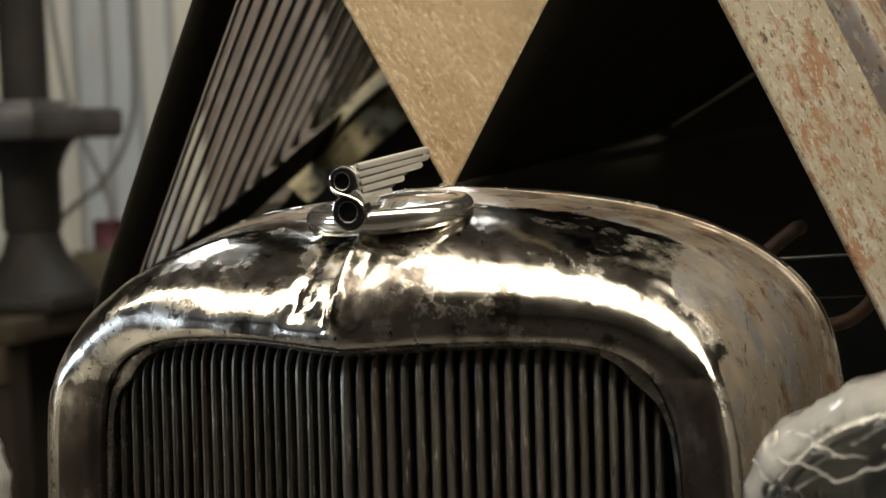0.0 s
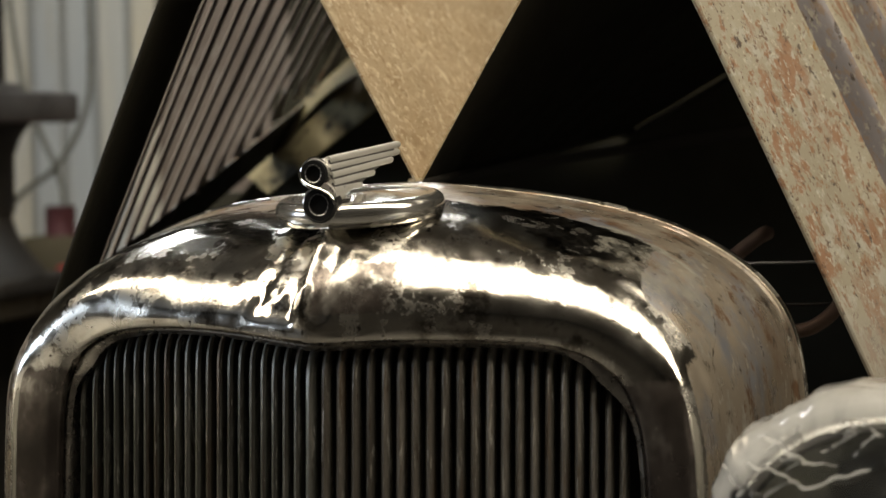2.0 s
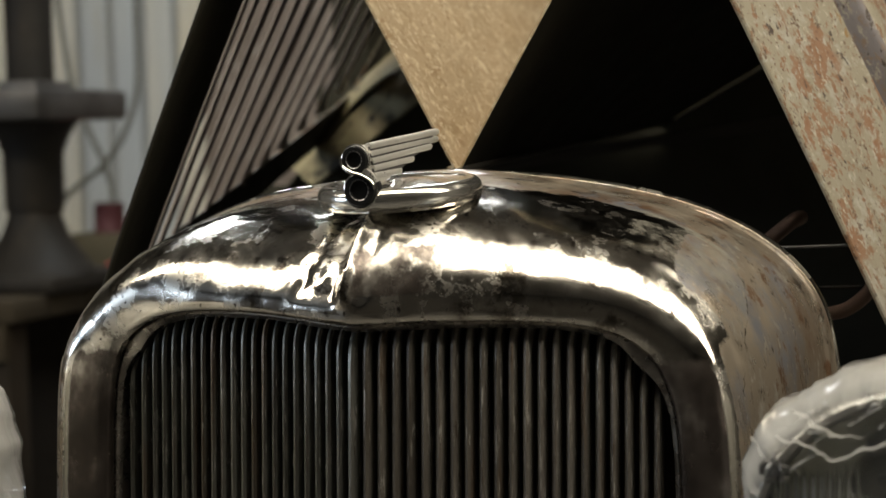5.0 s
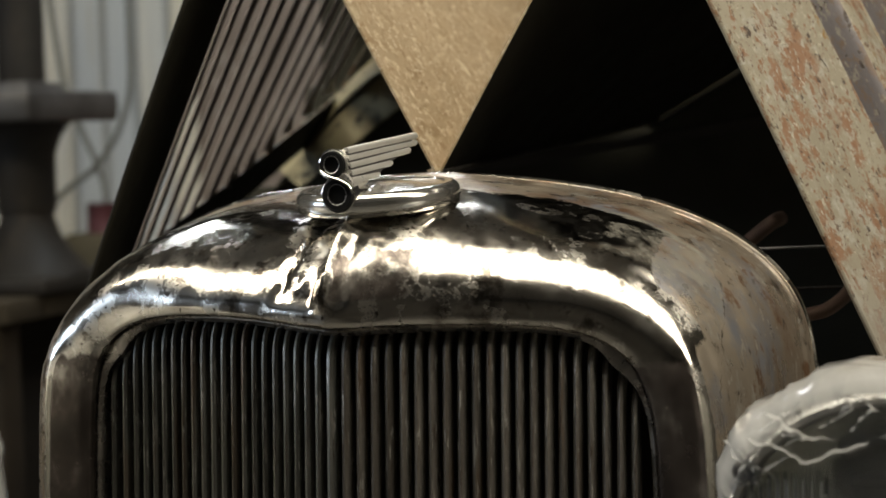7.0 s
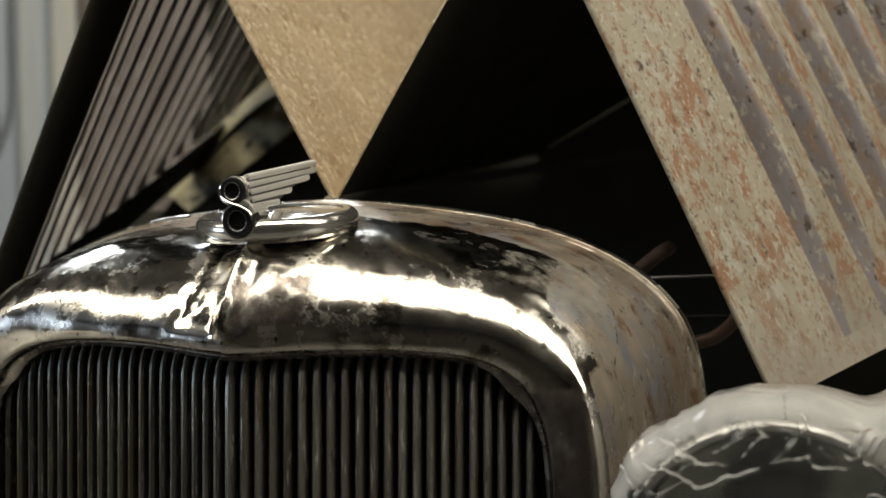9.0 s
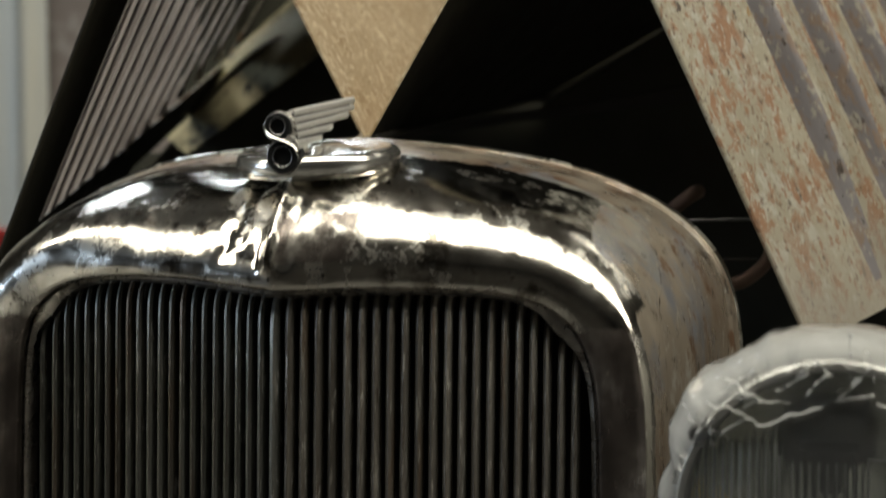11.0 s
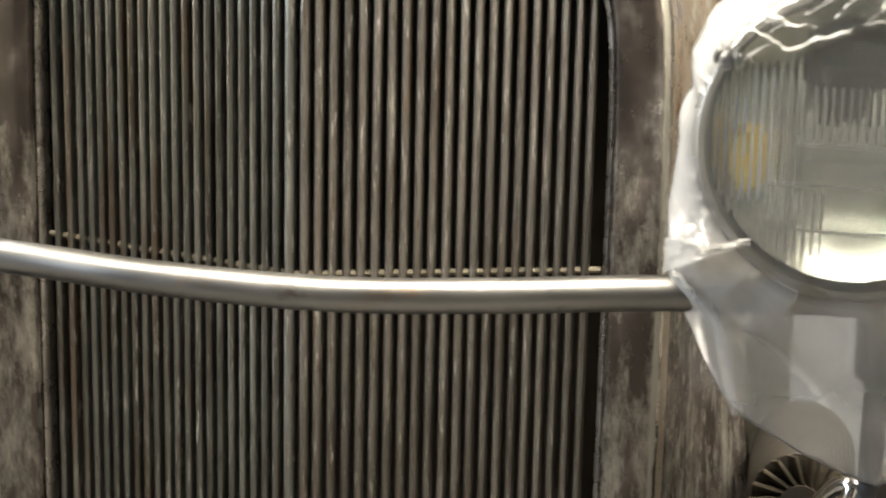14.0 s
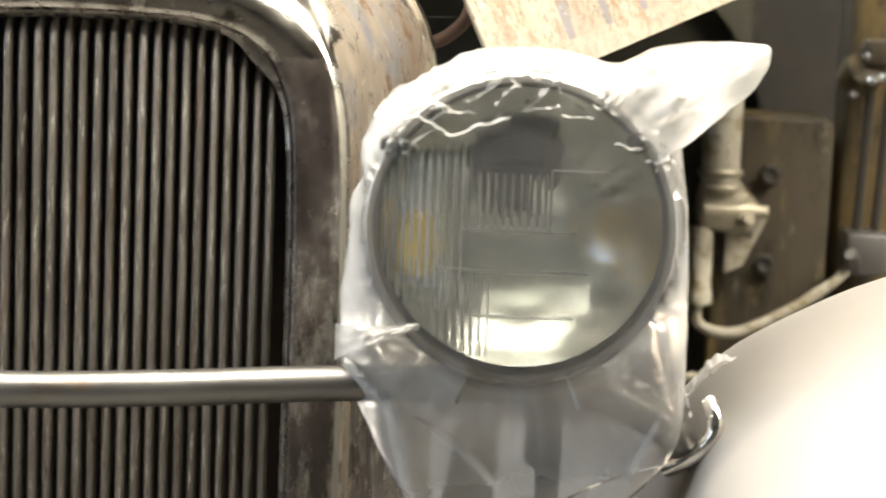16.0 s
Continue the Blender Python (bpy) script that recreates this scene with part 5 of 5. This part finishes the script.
# ---------------------------------------------------------------- lamp bar and headlamps
BAR = smooth_line([(-0.50, 0.02, 0.68), (-0.485, -0.02, 0.715), (-0.455, -0.05, 0.755), (-0.41, -0.06, 0.783), (-0.36, -0.062, 0.788), (-0.25, -0.066, 0.784), (-0.15, -0.074, 0.7805), (-0.06, -0.092, 0.780),
                   (0.05, -0.098, 0.7795), (0.15, -0.088, 0.7825), (0.25, -0.070, 0.786), (0.36, -0.062, 0.788), (0.41, -0.06, 0.783),
                   (0.455, -0.05, 0.755), (0.485, -0.02, 0.715), (0.50, 0.02, 0.68)], 150)
bm = bmesh.new()
sweep(bm, BAR, 0.0108, 16)
part("lamp_bar", bm, "tube", car, "bowed bare steel headlamp bar")


def headlamp(s):
    cx, cy, cz = s * 0.353, -0.085, 0.885
    m = pose(cx, cy, cz, 90, 0, 0) @ Matrix.Diagonal((1.035, 1.035, 1, 1))            # local z points to the front
    bm = bmesh.new()
    lathe(bm, [(0.082, 0.008), (0.086, 0.0), (0.086, -0.02), (0.080, -0.055), (0.064, -0.10), (0.04, -0.13), (0.015, -0.142), (0, -0.144)], m, 48)
    lamp = part("headlamp", bm, "rim", car, "round headlamp with fluted glass lens and steel rim")
    bm = bmesh.new()
    lathe(bm, [(0.0795, -0.002), (0.0795, 0.006), (0.081, 0.0095), (0.0845, 0.010), (0.0875, 0.007), (0.0885, 0.001), (0.0885, -0.012), (0.0865, -0.014), (0.0795, -0.010)], m, 72, closed=True)
    part("rim", bm, "rim", lamp)
    # lens: shallow dome with upright flutes in panels
    bm = bmesh.new()
    rows = []
    for i in range(221):
        x = 0.0798 * math.sin((i / 110 - 1) * math.pi / 2) * 0.35 + 0.0798 * (i / 110 - 1) * 0.65
        hh = math.sqrt(max(1e-8, 0.08 ** 2 - x * x))
        row = []
        for k in range(49):
            z = hh * (k / 24 - 1)

            def soft(v, a, b):
                return max(0.0, min(1.0, min(v - a, b - v) / 0.003))
            amp = 1.4 * (0.0005 * soft(x, -0.026, 0.016) * soft(z, 0.002, 0.034) + 0.0006 * soft(x, -0.08, -0.027) * soft(z, -0.046, 0.046)
                   + 0.0003 * soft(x, -0.048, 0.02) * soft(z, -0.085, -0.024))
            h = 0.013 * (1 - (x * x + z * z) / 0.0064) + amp * math.sin(x / 0.0046 * 2 * math.pi)
            row.append(m @ Vector((x, z, h)))
        rows.append(row)
    patch(bm, rows, 0.003)
    lens = part("lens", bm, "glass", lamp, "clear fluted glass lens")
    lens.visible_shadow = False
    # moulded panel edges on the lens
    for (xa, za, xb, zb) in ((-0.03, 0.0, 0.03, 0.0), (-0.045, -0.022, 0.037, -0.022), (-0.03, 0.0, -0.03, 0.034), (0.016, -0.0, 0.016, 0.034), (0.016, 0.034, 0.046, 0.034), (-0.03, -0.048, 0.03, -0.048)):
        bm = bmesh.new()
        pts = []
        for k in range(9):
            x, z = xa + (xb - xa) * k / 8, za + (zb - za) * k / 8
            pts.append(m @ Vector((x, z, 0.0131 * (1 - (x * x + z * z) / 0.0064))))
        sweep(bm, pts, 0.0006, 6)
        o = part("lens_ridge", bm, "glass_edge", lens)
        o.visible_shadow = False
    for x0, x1, z0, z1 in ((-0.069, -0.032, -0.034, 0.040), (-0.023, 0.015, 0.003, 0.031), (-0.044, -0.016, -0.062, -0.026)):
        for k in range(int((x1 - x0) / 0.0046) + 1):
            x = x0 + 0.0046 * k
            za, zb = max(z0, -math.sqrt(0.0058 - x * x)), min(z1, math.sqrt(0.0058 - x * x))
            bm = bmesh.new()
            sweep(bm, [m @ Vector((x, za + (zb - za) * q / 5, 0.0129 * (1 - (x * x + (za + (zb - za) * q / 5) ** 2) / 0.0064))) for q in range(6)], 0.00045, 5)
            part("flute", bm, "glass_edge", lens).visible_shadow = False
    bm = bmesh.new()
    lathe(bm, [(0.078 * q, -0.003 - 0.050 * (1 - q * q)) for q in [1 - k / 28 for k in range(29)]], m, 96)
    part("reflector", bm, "reflector", lamp, "silvered reflector bowl")
    bm = bmesh.new()
    lathe(bm, [(0, -0.052), (0.018, -0.050), (0.019, -0.036), (0.015, -0.028), (0, -0.026)], m @ pose(-0.004, 0.020, 0), 28)
    box(bm, m @ Vector((-0.004, 0.034, -0.027)), (0.034, 0.008, 0.006), 0.002)
    part("bulb_shield", bm, "machine", lamp)
    bm = bmesh.new()
    lathe(bm, [(0, -0.026), (0.010, -0.023), (0.0145, -0.014), (0.012, -0.006), (0, -0.002)], m @ pose(-0.056, -0.012, 0.009) @ Matrix.Diagonal((0.95, 1.35, 1, 1)), 20)
    part("turn_bulb", bm, "amber", lamp, "amber turn-signal bulb inside the lamp")
    for x, z in ((-0.0725, 0.0445), (0.061, 0.0505)):
        bm = bmesh.new()
        lathe(bm, [(0, 0.004), (0.0055, 0.004), (0.006, 0.010), (0.0045, 0.0125), (0.0025, 0.0125), (0.002, 0.0105), (0, 0.0105)], m @ pose(x, z, 0), 14)
        part("screw", bm, "machine_top", lamp)
    bm = bmesh.new()
    lathe(bm, [(0, -0.045), (0.0095, -0.045), (0.0112, -0.042), (0.0112, 0.0), (0.010, 0.01), (0.010, 0.03), (0, 0.03)], pose(s * 0.372, -0.062, 0.785), 18)
    lathe(bm, [(0, 0), (0.0072, 0), (0.0072, 0.10), (0, 0.10)], pose(s * 0.375, -0.06, 0.678), 16)
    part("lamp_stem", bm, "machine_top", lamp)
    pts, rs = [], []
    for k in range(60):
        pts.append((s * (0.375 - 0.00006 * k * k * 0.3), -0.06 + 0.0006 * k, 0.682 - 0.0028 * k))
        rs.append(0.0068 if k % 3 else 0.0054)
    bm = bmesh.new()
    sweep(bm, pts, rs, 12)
    part("flex_conduit", bm, "rubber", lamp, "black ribbed cable conduit")
    bm = bmesh.new()
    sweep(bm, smooth_line([(s * 0.446, -0.05, 0.738), (s * 0.461, -0.062, 0.750), (s * 0.4715, -0.066, 0.764), (s * 0.4715, -0.062, 0.775), (s * 0.469, -0.054, 0.7825)], 24), 0.0050, 12)
    part("bracket_end", bm, "chrome", lamp, "bright bent end of the lamp bracket")
    bm = bmesh.new()
    sweep(bm, smooth_line([(s * 0.345, 0.02, 0.62), (s * 0.358, 0.0, 0.645), (s * 0.368, -0.01, 0.650), (s * 0.362, -0.01, 0.63), (s * 0.352, 0.0, 0.60)], 20), 0.006, 10)
    part("cable_loop", bm, "chrome", lamp)
    return lamp


headlamp(1), headlamp(-1)


# ---------------------------------------------------------------- plastic bags over the lamps
BAG = [(0.248, 0.814), (0.250, 0.850), (0.256, 0.905), (0.262, 0.940), (0.277, 0.957), (0.305, 0.976), (0.335, 0.985), (0.372, 0.986), (0.405, 0.979), (0.432, 0.990),
       (0.462, 0.993), (0.493, 0.991), (0.485, 0.966), (0.466, 0.951), (0.445, 0.940), (0.449, 0.900), (0.452, 0.854), (0.453, 0.800), (0.451, 0.762),
       (0.436, 0.738), (0.412, 0.712), (0.385, 0.680), (0.370, 0.679), (0.346, 0.688), (0.318, 0.702), (0.290, 0.722), (0.266, 0.764), (0.252, 0.792)]


def bag(s):
    ring = smooth_line(BAG + BAG[:1], 252)[:-1]
    c = np.array((0.353, 0.880))
    for k, p in enumerate(ring):            # crumpled outline round the upper inner side
        loose = max(0.0, min(1.0, (0.345 - p[0]) / 0.03)) * max(0.0, min(1.0, (p[1] - 0.88) / 0.03))
        ring[k] = p + (p - c) * loose * (0.07 * noise.noise(Vector((p[0] * 48, s * 2, p[1] * 48))) + 0.022 * noise.noise(Vector((p[0] * 210, 3, p[1] * 210))) + 0.015)
    layers = [(0.08, -0.1017), (0.2, -0.1016), (0.30, -0.1015), (0.40, -0.1005), (0.50, -0.0995), (0.60, -0.0985), (0.68, -0.0975), (0.75, -0.0965), (0.80, -0.0955), (0.85, -0.0935), (0.90, -0.091), (0.94, -0.086), (0.97, -0.080), (0.99, -0.072), (1.0, -0.062), (1.0, -0.048), (0.995, -0.035), (0.97, 0.0), (0.93, 0.03), (0.80, 0.055), (0.5, 0.068), (0.2, 0.070)]
    bm = bmesh.new()
    rings = []
    for f, y in layers:
        row = []
        for k, p in enumerate(ring):
            q = c + (p - c) * f
            low = max(0.0, min(1.0, (0.82 - q[1]) / 0.07))
            hi = max(0.0, min(1.0, (q[0] - 0.44) / 0.03)) * (1 if q[1] > 0.9 else 0)
            yy = y * (1 - 0.88 * low) - 0.064 * low
            yy = yy * (1 - 0.7 * hi) - 0.02 * hi
            v = Vector((q[0], yy, q[1]))
            d = math.hypot(q[0] - 0.353, q[1] - 0.885)
            loose = max(0.0, min(1.0, (d - 0.084) / 0.03))
            w = 0.005 * noise.noise(v * 18 + Vector((0, s * 5, 0))) + 0.0012 * noise.noise(v * 60)
            crease = abs(noise.noise(Vector((v.x * 42, s * 3, v.z * 60)))) + 0.6 * abs(noise.noise(Vector((v.x * 90 + 4, s * 2, v.z * 110))))
            fold = max(0.0, 1 - abs(v.z - 0.932 + 0.15 * abs(v.x - 0.35)) / 0.022)
            up = 1 + 0.9 * max(0.0, min(1.0, (0.345 - q[0]) / 0.03)) * max(0.0, min(1.0, (q[1] - 0.88) / 0.03)) + 0.3 * max(0.0, min(1.0, (q[1] - 0.945) / 0.02))
            loose *= (1 - 0.75 * low) * up
            v.y += w * (0.18 * (1 - low) + loose) - 0.006 * fold * (0.45 - crease)
            v.y += 0.0045 * loose * (0.3 - crease)
            v.x += 0.0012 * noise.noise(v * 60 + Vector((9, 0, 0))) * loose
            v.z += 0.0012 * noise.noise(v * 60 + Vector((0, 9, 0))) * loose
            if d < 0.092 and y < -0.05:        # stay in front of the rim
                v.y = min(v.y, -0.0990 if d > 0.06 else -0.1010)
            row.append(bm.verts.new((s * v.x, v.y, v.z)))
        rings.append(row)
    n = len(ring)
    for a, b in zip(rings, rings[1:]):
        for k in range(n):
            bm.faces.new((a[k], a[(k + 1) % n], b[(k + 1) % n], b[k]))
    bm.faces.new(rings[0])
    ob = part("plastic_bag", bm, "film")
    tagged(ob, "crumpled clear plastic bag wrapped round a headlamp", "plastic bag", "bags over the headlamps")
    # a gathered tail of film across the rim
    bm = bmesh.new()
    rows = []
    for i in range(13):
        f = i / 12
        x = 0.250 + 0.048 * f
        row = []
        for j in range(7):
            g = j / 6 - 0.5
            v = Vector((x, -0.099 - 0.006 * math.sin(math.pi * f) + 0.003 * noise.noise(Vector((x * 120, g * 9, 0))), 0.818 + 0.010 * f + g * 0.020 * (1 - 0.85 * f) + 0.003 * noise.noise(Vector((x * 90, 1, g)))))
            row.append((s * v.x, v.y, v.z))
        rows.append(row)
    patch(bm, rows)
    part("gathered_fold", bm, "film_fold", ob)

    def ribbon(name, path, wide, y):
        """A bunched crease of film standing proud of the bag."""
        line = smooth_line(path, 40)
        rows = []
        for i, (x, z) in enumerate(line):
            w = 0.7 * wide * (0.25 + 0.75 * math.sin(math.pi * i / 40)) * (0.7 + 0.8 * abs(noise.noise(Vector((x * 160, z * 160, 2)))))
            j = 0.0025 * noise.noise(Vector((x * 200, z * 200, 5)))
            rows.append([(s * (x + j * 0.6), y + 0.001, z - w + j), (s * (x + j), y - 0.003 - 0.002 * noise.noise(Vector((x * 240, 3, z * 240))), z + j),
                         (s * (x - j * 0.6), y - 0.001, z + w * 0.6 + j), (s * x, y + 0.0015, z + w + j)])
        b = bmesh.new()
        patch(b, rows)
        part(name, b, "film_fold", ob)
    ribbon("crease", [(0.282, 0.950), (0.300, 0.945), (0.312, 0.938), (0.326, 0.943), (0.342, 0.948), (0.347, 0.953)], 0.0020, -0.1025)
    ribbon("crease", [(0.336, 0.955), (0.342, 0.963), (0.350, 0.969)], 0.0018, -0.1015)
    ribbon("crease", [(0.351, 0.953), (0.370, 0.957), (0.374, 0.952), (0.391, 0.952)], 0.0016, -0.1020)
    ribbon("crease", [(0.290, 0.925), (0.284, 0.932), (0.287, 0.940)], 0.0018, -0.1015)
    ribbon("crease", [(0.252, 0.806), (0.262, 0.798), (0.268, 0.790)], 0.0035, -0.085)
    rng = random.Random(11)
    for k in range(30):                     # short creases round the upper rim
        a = radians(rng.uniform(30, 158))
        r0 = rng.uniform(0.078, 0.098)
        x0, z0 = 0.353 + r0 * math.cos(a), 0.882 + r0 * math.sin(a)
        b, ln = rng.uniform(0, 3.14), rng.uniform(0.007, 0.013)
        ribbon("crease", [(x0 - ln * math.cos(b), z0 - ln * math.sin(b)), (x0 + rng.uniform(-0.002, 0.002), z0 + rng.uniform(-0.002, 0.002)),
                          (x0 + ln * math.cos(b), z0 + ln * math.sin(b))], rng.uniform(0.0010, 0.0019), -0.1005 if r0 < 0.094 else -0.096)

    def fold(a, b, wide, y, bow):
        """A straight soft fold where two layers of film lie over each other."""
        rows = []
        for i in range(21):
            f = i / 20
            x, z = a[0] + (b[0] - a[0]) * f, a[1] + (b[1] - a[1]) * f + bow * math.sin(math.pi * f)
            w = wide * (0.35 + 0.65 * math.sin(math.pi * (0.1 + 0.8 * f)))
            j = 0.0010 * noise.noise(Vector((x * 70, z * 70, 8)))
            rows.append([(s * (x + w * q + j), y - h, z + 0.35 * w * q) for q, h in ((-1, -0.002), (-0.5, 0.0004), (-0.1, 0.0022), (0.0, 0.0026), (0.12, 0.0018), (0.6, 0.0), (1.0, -0.002))])
        b_ = bmesh.new()
        patch(b_, rows)
        part("fold", b_, "film_seam", ob)
    fold((0.296, 0.771), (0.347, 0.727), 0.0037, -0.081, 0.006)
    fold((0.277, 0.795), (0.294, 0.718), 0.0034, -0.082, 0.0)
    fold((0.4495, 0.751), (0.3805, 0.722), 0.0034, -0.081, 0.004)
    fold((0.445, 0.795), (0.418, 0.728), 0.0031, -0.080, 0.0)
    fold((0.262, 0.800), (0.285, 0.765), 0.0024, -0.084, 0.0)
    fold((0.440, 0.860), (0.449, 0.790), 0.0020, -0.082, 0.0)
    ribbon("crease", [(0.452, 0.775), (0.462, 0.792), (0.472, 0.803), (0.484, 0.808)], 0.0075, -0.045)
    ribbon("crease", [(0.450, 0.795), (0.456, 0.782), (0.460, 0.770)], 0.0050, -0.045)
    return ob


bag(1), bag(-1)
